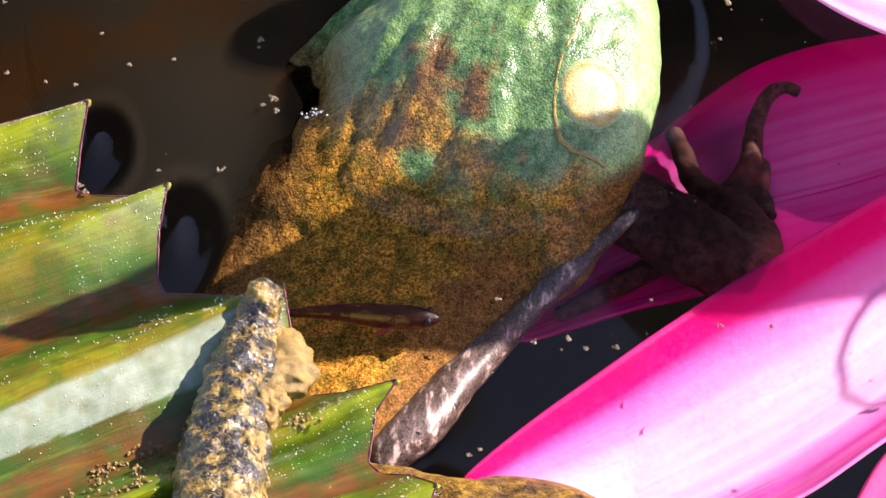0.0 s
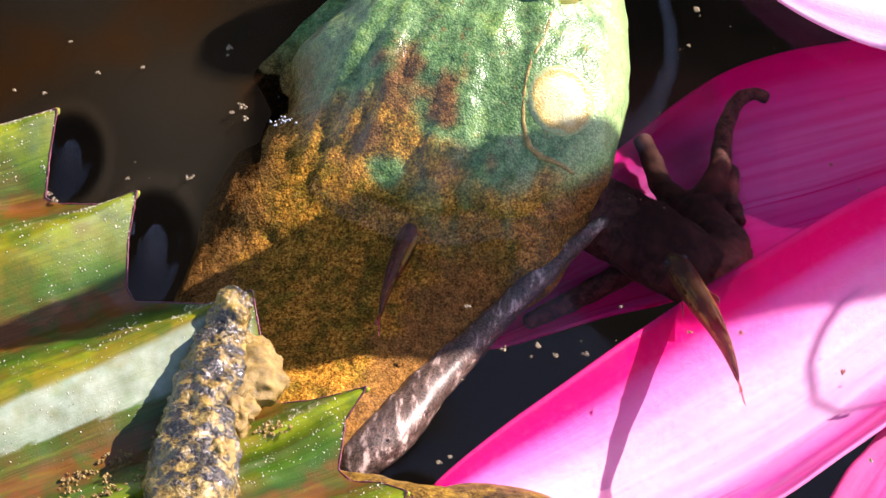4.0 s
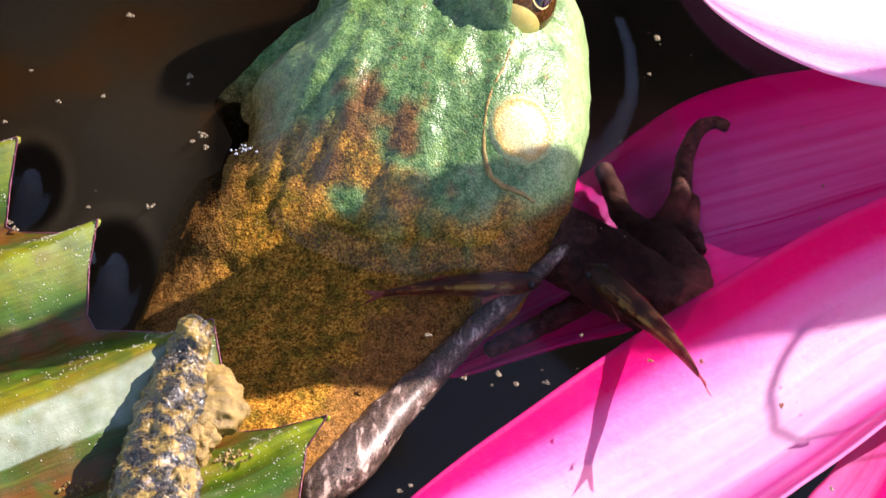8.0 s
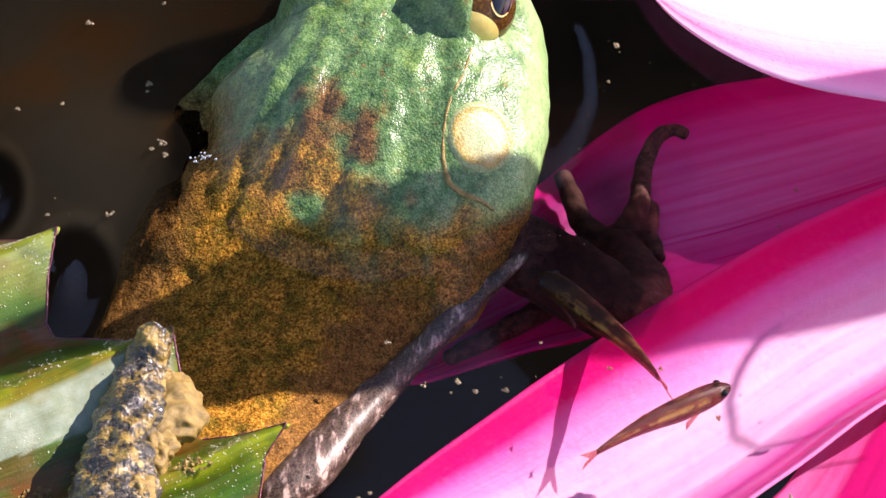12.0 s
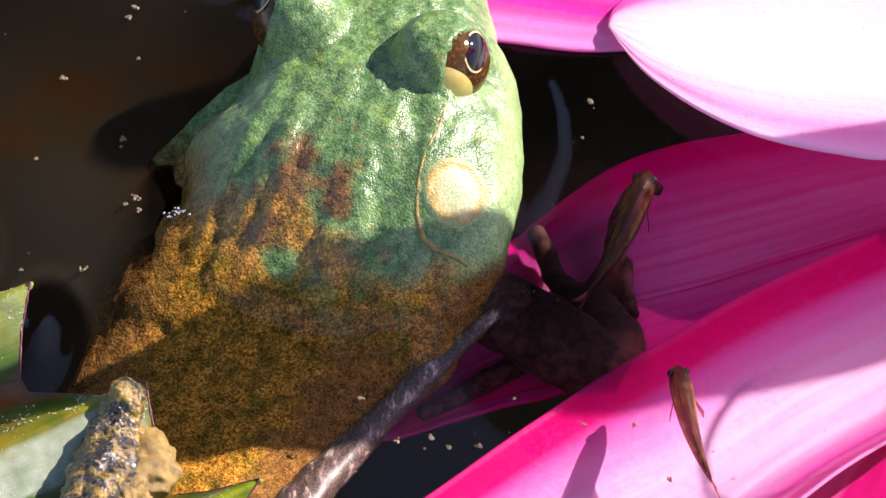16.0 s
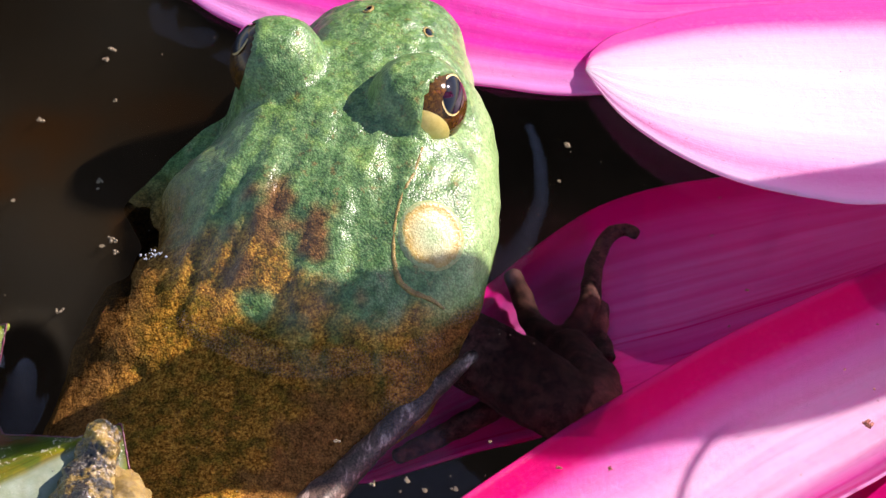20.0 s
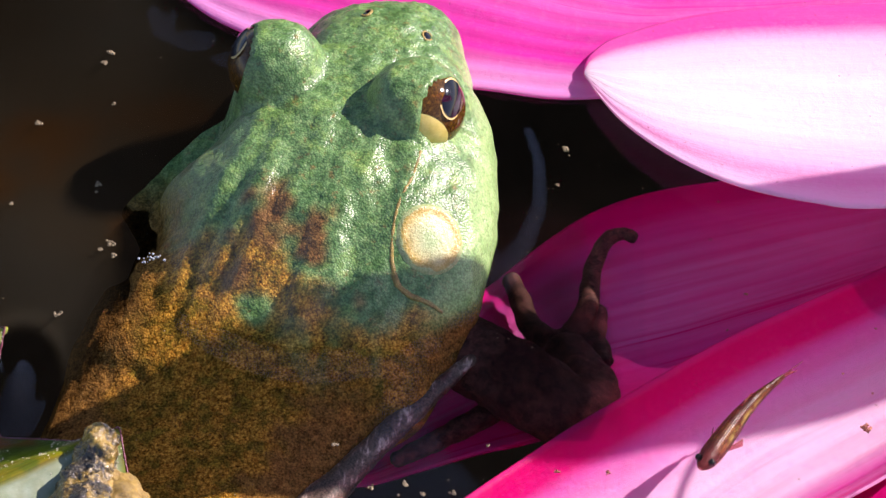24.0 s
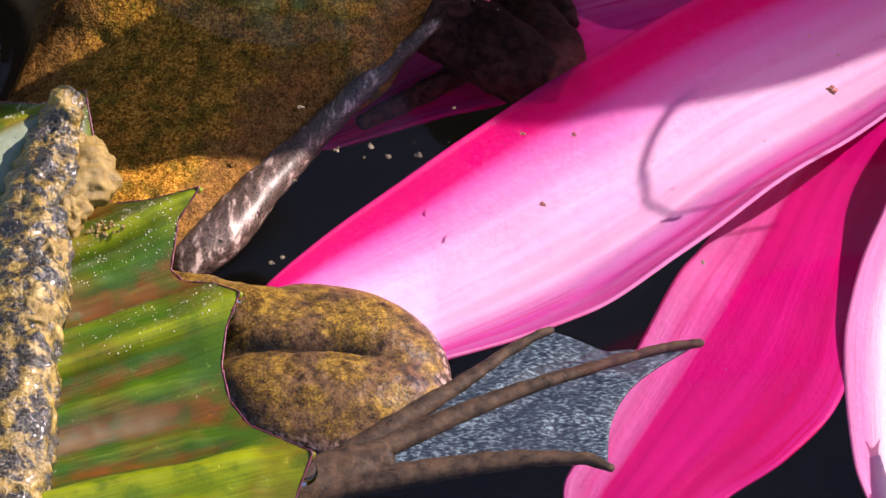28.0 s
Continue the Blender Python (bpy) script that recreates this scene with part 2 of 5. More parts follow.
# Lily leaf: "tone" r: height over the valleys, g: nearness of the margin, b: pale tooth faces and a painted sky sheen
def leaf_material():
    m, nt, b = nodes_of("lily_leaf")
    sep = nt.nodes.new("ShaderNodeSeparateColor")
    nt.links.new(attribute(nt, "tone").outputs["Color"], sep.inputs[0])
    mid, wide, fine = noise_tex(nt, 0.3, 5, 0.6), noise_tex(nt, 0.06, 3), noise_tex(nt, 2.5, 3)
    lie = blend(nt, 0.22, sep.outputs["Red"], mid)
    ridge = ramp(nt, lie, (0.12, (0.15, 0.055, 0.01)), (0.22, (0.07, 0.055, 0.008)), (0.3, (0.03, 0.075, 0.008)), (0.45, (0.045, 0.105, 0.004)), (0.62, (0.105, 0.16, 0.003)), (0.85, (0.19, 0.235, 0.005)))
    c = blend(nt, ramp(nt, wide, (0.46, (0, 0, 0)), (0.6, (0.6,) * 3)), ridge, (0.12, 0.055, 0.009))
    c = blend(nt, ramp(nt, noise_tex(nt, 0.15, 4), (0.48, (0, 0, 0)), (0.62, (0.6,) * 3)), c, (0.025, 0.08, 0.006))
    c = blend(nt, ramp(nt, fine, (0.68, (0, 0, 0)), (0.75, (0.4,) * 3)), c, (0.5, 0.5, 0.36))
    mp = nt.nodes.new("ShaderNodeMapping")
    mp.inputs["Scale"].default_value = (0.3, 0.03, 1.0)
    nt.links.new(attribute(nt, "leaf_uv").outputs["Vector"], mp.inputs["Vector"])
    streak = noise_tex(nt, 1.0, 4, 0.6, mp.outputs[0])
    mp2 = nt.nodes.new("ShaderNodeMapping")
    mp2.inputs["Scale"].default_value = (1.6, 0.05, 1.0)
    nt.links.new(attribute(nt, "leaf_uv").outputs["Vector"], mp2.inputs["Vector"])
    thread = noise_tex(nt, 1.0, 4, 0.65, mp2.outputs[0])
    c = blend(nt, 1.0, c, ramp(nt, thread, (0.36, (0.74, 0.78, 0.7)), (0.5, (1, 1, 1)), (0.64, (1.15, 1.12, 1.0))), "MULTIPLY")
    c = blend(nt, ramp(nt, streak, (0.34, (0.25,) * 3), (0.44, (0, 0, 0))), c, (0.13, 0.05, 0.012))
    c = blend(nt, ramp(nt, streak, (0.56, (0, 0, 0)), (0.7, (0.35,) * 3)), c, (0.2, 0.26, 0.02))
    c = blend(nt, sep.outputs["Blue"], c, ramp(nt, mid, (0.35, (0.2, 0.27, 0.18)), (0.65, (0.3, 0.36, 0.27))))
    nt.links.new(c, b.inputs["Base Color"])
    b.inputs["Roughness"].default_value, b.inputs["Specular IOR Level"].default_value = 0.3, 0.25
    b.inputs["Coat Weight"].default_value, b.inputs["Coat Roughness"].default_value = 0.18, 0.06
    bump(nt, b, blend(nt, 0.15, blend(nt, 0.3, streak, mid), fine), 0.4, 0.8)
    return m


SKIN = skin_material()
PINK = petal_material("pink_petal", (0.85, 0.002, 0.2), (0.88, 0.22, 0.74), (0.94, 0.78, 0.97), 0.16, 0.16, 0.5, 0.1, 0.0, ((0.0, (0.8, 0.03, 0.3)), (0.02, (0.82, 0.002, 0.2)), (0.085, (0.85, 0.004, 0.25)), (0.12, (0.87, 0.14, 0.58)), (0.2, (0.9, 0.42, 0.82)), (0.32, (0.94, 0.76, 0.97)), (0.6, (0.94, 0.74, 0.96)), (0.7, (0.9, 0.4, 0.82)), (0.78, (0.84, 0.09, 0.55)), (0.84, (0.88, 0.25, 0.7)), (0.92, (0.85, 0.1, 0.55)), (0.98, (0.9, 0.3, 0.72)), (1.0, (0.9, 0.4, 0.75))))
MAGENTA = petal_material("magenta_petal", (0.88, 0.005, 0.32), (0.95, 0.11, 0.62), (0.97, 0.3, 0.78), 0.5, 0.35, 0.5)
ROOF = petal_material("floating_petal", (0.88, 0.03, 0.45), (0.9, 0.14, 0.6), (0.93, 0.5, 0.85), 0.2, 0.25, 0.5, 0.1, 0.0, ((0.0, (0.9, 0.35, 0.75)), (0.1, (0.92, 0.45, 0.82)), (0.2, (0.9, 0.3, 0.7)), (0.3, (0.88, 0.05, 0.48)), (0.55, (0.88, 0.09, 0.52)), (0.75, (0.9, 0.2, 0.62)), (1.0, (0.88, 0.06, 0.5))))
SHEER = petal_material("sheer_petal", (0.9, 0.3, 0.6), (0.93, 0.6, 0.8), (0.95, 0.88, 0.93), 0.2, 0.3, 0.85, 0.1, 0.14)
GAUZE = petal_material("gauzy_petal", (0.93, 0.6, 0.8), (0.95, 0.8, 0.9), (0.97, 0.92, 0.95), 0.1, 0.2, 0.9, 0.1, 0.42)
ARCHED = petal_material("arched_petal", (0.9, 0.3, 0.6), (0.95, 0.8, 0.92), (0.97, 0.95, 0.97), 0.05, 0.15, 0.3, 0.3)
ROSE = petal_material("rose_petal", (0.6, 0.002, 0.12), (0.7, 0.008, 0.24), (0.75, 0.03, 0.32), 0.35, 0.25, 0.35, 0.1, 0.0, ((0.0, (0.72, 0.1, 0.4)), (0.05, (0.72, 0.2, 0.5)), (0.26, (0.72, 0.13, 0.44)), (0.31, (0.56, 0.004, 0.17)), (0.6, (0.6, 0.006, 0.2)), (0.8, (0.5, 0.002, 0.13)), (1.0, (0.66, 0.02, 0.26))))
BLUSH = petal_material("blush_petal", (0.86, 0.1, 0.48), (0.94, 0.74, 0.91), (0.97, 0.95, 0.97), 0.03, 0.2, 0.36, 0.3, 0.15)
WATER, LEAF = water_material(), leaf_material()
SILT = mottled("pond_silt", (0.0012, 0.0012, 0.001), (0.003, 0.0025, 0.002), 0.02, 0.9, 0.2, 0.0)
PURPLE = mottled("leaf_margin", (0.05, 0.007, 0.016), (0.26, 0.06, 0.09), 2, 0.3)
def mud_material():
    m, nt, b = nodes_of("muddy_bark")
    patch, fine = noise_tex(nt, 0.24, 6, 0.66), noise_tex(nt, 1.6, 3)
    where = ramp(nt, patch, (0.48, (0, 0, 0)), (0.54, (0.55,) * 3), (0.63, (1, 1, 1)))
    ochre = ramp(nt, blend(nt, 0.5, fine, noise_tex(nt, 0.5, 4)), (0.36, (0.1, 0.06, 0.01)), (0.5, (0.3, 0.19, 0.03)), (0.64, (0.46, 0.34, 0.1)))
    bark = ramp(nt, fine, (0.38, (0.01, 0.009, 0.007)), (0.58, (0.05, 0.043, 0.03)), (0.7, (0.17, 0.15, 0.1)))
    nt.links.new(blend(nt, where, bark, ochre), b.inputs["Base Color"])
    nt.links.new(ramp(nt, patch, (0.45, (0.13,) * 3), (0.6, (0.32,) * 3)), b.inputs["Roughness"])
    b.inputs["Coat Weight"].default_value, b.inputs["Coat Roughness"].default_value = 0.3, 0.08
    bump(nt, b, blend(nt, 0.45, patch, fine), 0.8, 1.2)
    return m


MUD = mud_material()
CLAY = mottled("ochre_mud", (0.12, 0.07, 0.014), (0.4, 0.27, 0.07), 1.2, 0.4, 0.9)
LIMB = mottled("frog_limb_skin", (0.016, 0.008, 0.008), (0.17, 0.075, 0.06), 0.9, 0.5, 0.6, 0.1, (0.4, 0.62))
def leg_material():
    m, nt, b = nodes_of("frog_leg_skin")
    fine, mid, wide = noise_tex(nt, 2.4, 3), noise_tex(nt, 0.5, 4), noise_tex(nt, 0.14, 3)
    gold = ramp(nt, blend(nt, 0.5, mid, fine), (0.37, (0.02, 0.012, 0.006)), (0.5, (0.16, 0.09, 0.018)), (0.62, (0.4, 0.25, 0.035)))
    dusk = ramp(nt, blend(nt, 0.4, mid, fine), (0.38, (0.018, 0.011, 0.008)), (0.62, (0.2, 0.11, 0.055)))
    c = blend(nt, ramp(nt, wide, (0.45, (0, 0, 0)), (0.6, (0.8,) * 3)), gold, dusk)
    sep = nt.nodes.new("ShaderNodeSeparateColor")
    nt.links.new(attribute(nt, "tone").outputs["Color"], sep.inputs[0])
    c = blend(nt, sep.outputs["Blue"], c, ramp(nt, mid, (0.4, (0.02, 0.012, 0.012)), (0.6, (0.16, 0.075, 0.045))))
    # green channel: shade in the crease, painted into the skin colour
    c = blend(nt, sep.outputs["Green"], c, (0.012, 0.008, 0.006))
    c = blend(nt, sep.outputs["Red"], c, ramp(nt, noise_tex(nt, 0.8, 4), (0.45, (0.06, 0.035, 0.03)), (0.58, (0.5, 0.34, 0.3))))
    nt.links.new(c, b.inputs["Base Color"])
    b.inputs["Roughness"].default_value, b.inputs["Specular IOR Level"].default_value = 0.45, 0.18
    vor = nt.nodes.new("ShaderNodeTexVoronoi")
    vor.inputs["Scale"].default_value = 1.6
    nt.links.new(place(nt), vor.inputs["Vector"])
    bump(nt, b, blend(nt, 0.5, vor.outputs["Distance"], mid), 0.32, 0.35)
    return m


LEG = leg_material()
FOOT = mottled("frog_foot_skin", (0.012, 0.009, 0.007), (0.12, 0.075, 0.045), 0.7, 0.5, 0.5, 0.12, (0.38, 0.62))
def flank_material():
    m, nt, b = nodes_of("frog_flank_skin")
    mp = nt.nodes.new("ShaderNodeMapping")
    mp.inputs["Rotation"].default_value = (0, 0, radians(-40))
    mp.inputs["Scale"].default_value = (0.5, 0.16, 0.5)
    nt.links.new(place(nt), mp.inputs["Vector"])
    n, fine = noise_tex(nt, 1.0, 5, 0.65, mp.outputs[0]), noise_tex(nt, 2.5, 3)
    c = ramp(nt, n, (0.48, (0.018, 0.011, 0.01)), (0.56, (0.13, 0.085, 0.075)), (0.64, (0.62, 0.5, 0.44)))
    nt.links.new(blend(nt, 0.25, c, ramp(nt, fine, (0.4, (0.04, 0.025, 0.02)), (0.6, (0.4, 0.28, 0.2)))), b.inputs["Base Color"])
    b.inputs["Roughness"].default_value = 0.4
    bump(nt, b, n, 0.4)
    return m


PALE = flank_material()
def web_material():
    m, nt, b = nodes_of("toe_web_skin")
    mp = nt.nodes.new("ShaderNodeMapping")
    mp.inputs["Rotation"].default_value, mp.inputs["Scale"].default_value = (0, 0, radians(-32)), (1.0, 2.4, 1.0)
    nt.links.new(place(nt), mp.inputs["Vector"])
    streak, wide = noise_tex(nt, 1.0, 4, 0.6, mp.outputs[0]), noise_tex(nt, 0.12, 3)
    c = ramp(nt, streak, (0.4, (0.012, 0.018, 0.03)), (0.52, (0.05, 0.075, 0.1)), (0.64, (0.22, 0.32, 0.38)))
    c = blend(nt, ramp(nt, wide, (0.4, (0.5,) * 3), (0.62, (0, 0, 0))), c, (0.02, 0.03, 0.05))
    nt.links.new(c, b.inputs["Base Color"])
    b.inputs["Roughness"].default_value, b.inputs["Specular IOR Level"].default_value = 0.4, 0.2
    bump(nt, b, streak, 0.6)
    return m


WEB = web_material()
IRIS = mottled("iris", (0.005, 0.0025, 0.0012), (0.22, 0.1, 0.014), 2.6, 0.06, 0.04, 0.4, (0.5, 0.78))
PUPIL = mottled("pupil", (0.002, 0.002, 0.004), (0.004, 0.004, 0.008), 1, 0.03, 0.0)
RING = mottled("iris_ring", (0.6, 0.42, 0.14), (0.8, 0.6, 0.25), 1, 0.3, 0.2)
LID = mottled("lower_lid", (0.7, 0.55, 0.12), (0.85, 0.7, 0.22), 1, 0.3, 0.2)
FOLD = mottled("skin_fold", (0.12, 0.085, 0.02), (0.38, 0.28, 0.07), 1.0, 0.4, 0.5)
DRUM_RIM = mottled("eardrum_rim", (0.16, 0.11, 0.025), (0.4, 0.3, 0.08), 1.0, 0.4, 0.5)
FOLIAGE = mottled("bank_foliage", (0.006, 0.01, 0.004), (0.02, 0.03, 0.01), 0.004, 0.8, 0.5)
GRIT = mottled("pale_grit", (0.55, 0.5, 0.36), (0.8, 0.78, 0.66), 2, 0.7, 0.5)


# ---- mesh helpers (millimetres in, metres out) ----
def thing(name, at=(0, 0, 0), label="", category="", group="", kind=""):
    ob = new(name)
    ob.location = Vector(at) * MM
    ob.empty_display_size = 0.005
    return tagged(ob, label, category, group, kind)


def base_of(ob):
    at = Vector((0, 0, 0))
    while ob is not None:
        at += ob.location
        ob = ob.parent
    return at


def part(name, mesh, material, parent=None, label="", smooth=True, attrs=None, at=None):
    """One mesh object from (verts in mm, faces), under a thing or a part, with its vertices placed in the plan."""
    verts, faces = mesh
    if at is None:
        at = base_of(parent) if parent else Vector((0, 0, 0))
    v = np.array(verts, dtype=float) * MM - np.array(at)
    me = bpy.data.meshes.new(name)
    me.from_pydata(v.tolist(), [], faces)
    if smooth:
        me.shade_smooth()
    me.materials.append(material)
    for key, values in (attrs or {}).items():
        a = me.attributes.new(key, "FLOAT_COLOR" if len(values[0]) == 4 else "FLOAT_VECTOR", "POINT")
        a.data.foreach_set("color" if len(values[0]) == 4 else "vector", np.array(values, dtype=float).ravel())
    ob = new(name, me)
    if parent:
        ob.parent = parent
        ob.location = Vector(at) - base_of(parent)
    else:
        ob.location = at
    if label:
        ob["label"] = label
    return ob


def grid(fn, nu, nv, wrap_u=False, wrap_v=False):
    """Quads over fn(u, v), u and v from 0 to 1."""
    du, dv = nu if wrap_u else nu - 1, nv if wrap_v else nv - 1
    verts = [fn(i / du, j / dv) for i in range(nu) for j in range(nv)]
    faces = [(i * nv + j, ((i + 1) % nu) * nv + j, ((i + 1) % nu) * nv + (j + 1) % nv, i * nv + (j + 1) % nv)
             for i in range(du) for j in range(dv)]
    return verts, faces


def spline(points, t):
    """Catmull-Rom through rows of numbers, t from 0 to 1."""
    p = np.array(points, dtype=float)
    n = len(p) - 1
    f = min(max(t, 0.0), 1.0) * n
    i = min(int(f), n - 1)
    f -= i
    a, b, c, d = p[max(i - 1, 0)], p[i], p[i + 1], p[min(i + 2, n)]
    return 0.5 * (2 * b + (c - a) * f + (2 * a - 5 * b + 4 * c - d) * f * f + (3 * b - a - 3 * c + d) * f ** 3)


def wobble(x, y, z, scale, seed=0.0):
    return noise.noise(Vector((x * scale + seed, y * scale - seed, z * scale + 2 * seed)))


def smooth(a, b, x):
    k = min(max((x - a) / (b - a), 0.0), 1.0)
    return k * k * (3 - 2 * k)


def tube(rows, n=40, m=20, flat=1.0, rough=0.0, rough_scale=0.3, seed=0.0):
    """A closed limb along rows of (x, y, z, radius); flat squeezes it in height."""
    verts, faces = [], []
    for i in range(n):
        t = i / (n - 1)
        x, y, z, r = spline(rows, t)
        a, b = spline(rows, t - 0.01), spline(rows, t + 0.01)
        d = Vector((b - a)[:3]).normalized()
        side = d.cross(Vector((0, 0, 1)))
        side = side.normalized() if side.length > 0.05 else Vector((1, 0, 0))
        up = side.cross(d)
        cap = math.sqrt(max(0.0, 1 - (1 - min(t, 1 - t) * n / 3.0) ** 2)) if min(t, 1 - t) * n < 3.0 else 1.0
        for j in range(m):
            q = 2 * math.pi * j / m
            v = Vector((x, y, z)) + side * (r * cap * math.cos(q)) + up * (r * flat * cap * math.sin(q))
            if rough:
                k = wobble(v.x, v.y, v.z, rough_scale, seed) + 0.5 * wobble(v.x, v.y, v.z, rough_scale * 2.7, seed)
                v += (v - Vector((x, y, z))).normalized() * (rough * k * cap)
            verts.append(tuple(v))
    for i in range(n - 1):
        faces += [(i * m + j, i * m + (j + 1) % m, (i + 1) * m + (j + 1) % m, (i + 1) * m + j) for j in range(m)]
    faces += [tuple(range(m - 1, -1, -1)), tuple(range((n - 1) * m, n * m))]
    return verts, faces


def ball(c, r, axis=(0, 0, 1), cap=180.0, n=24, m=32, squash=(1, 1, 1), rough=0.0, seed=0.0):
    """A sphere, or a cap of it that opens by an angle round an axis."""
    q = Vector((0, 0, 1)).rotation_difference(Vector(axis))

    def f(u, v):
        a, b = u * radians(cap), v * 2 * math.pi
        d = q @ Vector((math.sin(a) * math.cos(b) * squash[0], math.sin(a) * math.sin(b) * squash[1], math.cos(a) * squash[2]))
        k = r * (1 + rough * wobble(d.x, d.y, d.z, 1.7, seed) + 0.5 * rough * wobble(d.x, d.y, d.z, 4.1, seed))
        return tuple(Vector(c) + d * k)
    return grid(f, n, m, wrap_v=True)


def thicken(ob, t, side=-1.0):
    s = ob.modifiers.new("thickness", "SOLIDIFY")
    s.thickness, s.offset = t * MM, side
    return ob


# ---- water and pond bed: sheets that reach the horizon, fine in the middle ----
def spread(i, fine, far=16):
    """Steps of equal width over the middle 320 mm, then wider and wider ones up to 60 m."""
    k = i - fine / 2
    over = abs(k) - fine / 2
    return math.copysign(160 + 160 * (math.pow(400, over / far) - 1) * 0.95, k) if over > 0 else 320 * k / fine


def sheet(fine, far, height):
    n = fine + 2 * far + 1
    xs = [spread(i - far, fine, far) for i in range(n)]
    verts = [(x, y, height(x, y)) for x in xs for y in xs]
    faces = [(i * n + j, (i + 1) * n + j, (i + 1) * n + j + 1, i * n + j + 1) for i in range(n - 1) for j in range(n - 1)]
    return verts, faces


DIMPLES = [(-38.5, -77.7, -1.5, 4.0), (-27.2, -96.0, 0.8, 4.0)]   # x, y, height, reach
MOUNDS = [(-50.5, 61.5, 2.4, 4.0, 0.8), (-44.5, 56.5, 3.2, 2.6, 0.8), (-37.0, 51.5, 3.4, 2.4, 0.7), (-91.0, -10.0, 2.9, 5.6, 1.8), (-75.8, -33.0, 3.3, 7.0, 2.2)]   # x, y, half widths, height of the water drawn up beside petal and leaf teeth


RIPPLE = [(9.8, 39.1, 0.0), (15.4, 30.3, 0.0), (17.8, 18.7, 0.0), (16.2, 5.8, 0.0), (12.1, -4.1, 0.0), (6.6, -13.2, 0.0), (-2.4, -19.5, 0.0), (-14.3, -24.0, 0.0), (-24.2, -25.8, 0.0), (-34.1, -22.3, 0.0), (-42.2, -15.3, 0.0)]
RIPPLE = [Vector(spline(RIPPLE, k / 60)) for k in range(61)]
HEAD_SIDE = 34


def water_height(x, y):
    if abs(x) + abs(y) > 400:
        return 0.0
    h = sum(h * math.exp(-((x - a) ** 2 + (y - b) ** 2) / (r * r)) for a, b, h, r in DIMPLES if abs(x - a) + abs(y - b) < 4 * r)
    for cx, cy, rx, ry, high in MOUNDS:
        d = math.hypot((x - cx) / rx, (y - cy) / ry)
        if d < 3:
            h += high * math.exp(-d * d) * (1 + 0.15 * wobble(x, y, 0, 0.25))
    if -60 < x < 35 and -40 < y < 60:
        d, k = min((math.hypot(x - p.x, y - p.y), k) for k, p in enumerate(RIPPLE))
        if k < HEAD_SIDE:       # the water stands a little higher round the head
            along = RIPPLE[k + 1] - RIPPLE[max(k - 1, 0)]
            side = d if along.x * (y - RIPPLE[k].y) - along.y * (x - RIPPLE[k].x) > 0 else -d
            h += 1.0 * math.sin(math.pi * (k + 1) / (HEAD_SIDE + 1)) ** 0.4 * smooth(1.7, -1.7, side + 0.5 * wobble(x, y, 2, 0.15)) * smooth(15, 9, d)
        else:
            h += 0.9 * math.exp(-d * d / 8.0) * smooth(0, 6, k - HEAD_SIDE)
    return h + 0.03 * wobble(x, y, 0, 0.05)
water = part("water", sheet(340, 16, water_height), WATER)
water.visible_shadow = False
tagged(water, "clear, still brownish pond water reflecting the sky", "water", "", "structure")
ground = part("ground", sheet(60, 16, lambda x, y: -140 + 8 * wobble(x, y, 0, 0.02)), SILT)
tagged(ground, "dark brown silty pond bed under shallow water", "pond bed", "", "structure")


def bank(u, v):
    """A tall, dark planted bank far behind the pond, whose reflection darkens the water."""
    t = radians(72 + 36 * u)
    r = 4000 + 260 * wobble(9 * u, 5 * v, 0, 1.0) + 120 * wobble(40 * u, 22 * v, 3, 1.0)
    top = 4250 + 220 * wobble(7 * u, 0, 5, 1.0) + 130 * wobble(31 * u, 0, 8, 1.0)
    return (r * math.cos(t), r * math.sin(t), -150 + (top + 150) * v)


backdrop = part("backdrop", grid(bank, 160, 60), FOLIAGE)
thicken(backdrop, 60)
tagged(backdrop, "tall dark green planted bank behind the pond", "bank", "", "structure")


def haze_material():
    """Silt hanging in the open water, left out in dark ovals beside the leaf teeth."""
    m, nt, b = nodes_of("hanging_silt")
    b.inputs["Roughness"].default_value = 1.0
    b.inputs["Specular IOR Level"].default_value = 0.0
    n = noise_tex(nt, 0.022, 3, 0.5)
    nt.links.new(ramp(nt, n, (0.4, (0.2, 0.18, 0.125)), (0.54, (0.22, 0.165, 0.09)), (0.64, (0.36, 0.15, 0.03))), b.inputs["Base Color"])
    tr = nt.nodes.new("ShaderNodeBsdfTransparent")
    mix = nt.nodes.new("ShaderNodeMixShader")
    nt.links.new(attribute(nt, "tone").outputs["Fac"], mix.inputs[0])
    nt.links.new(tr.outputs[0], mix.inputs[1])
    nt.links.new(b.outputs[0], mix.inputs[2])
    nt.links.new(mix.outputs[0], nt.nodes["Material Output"].inputs["Surface"])
    return m


density = []


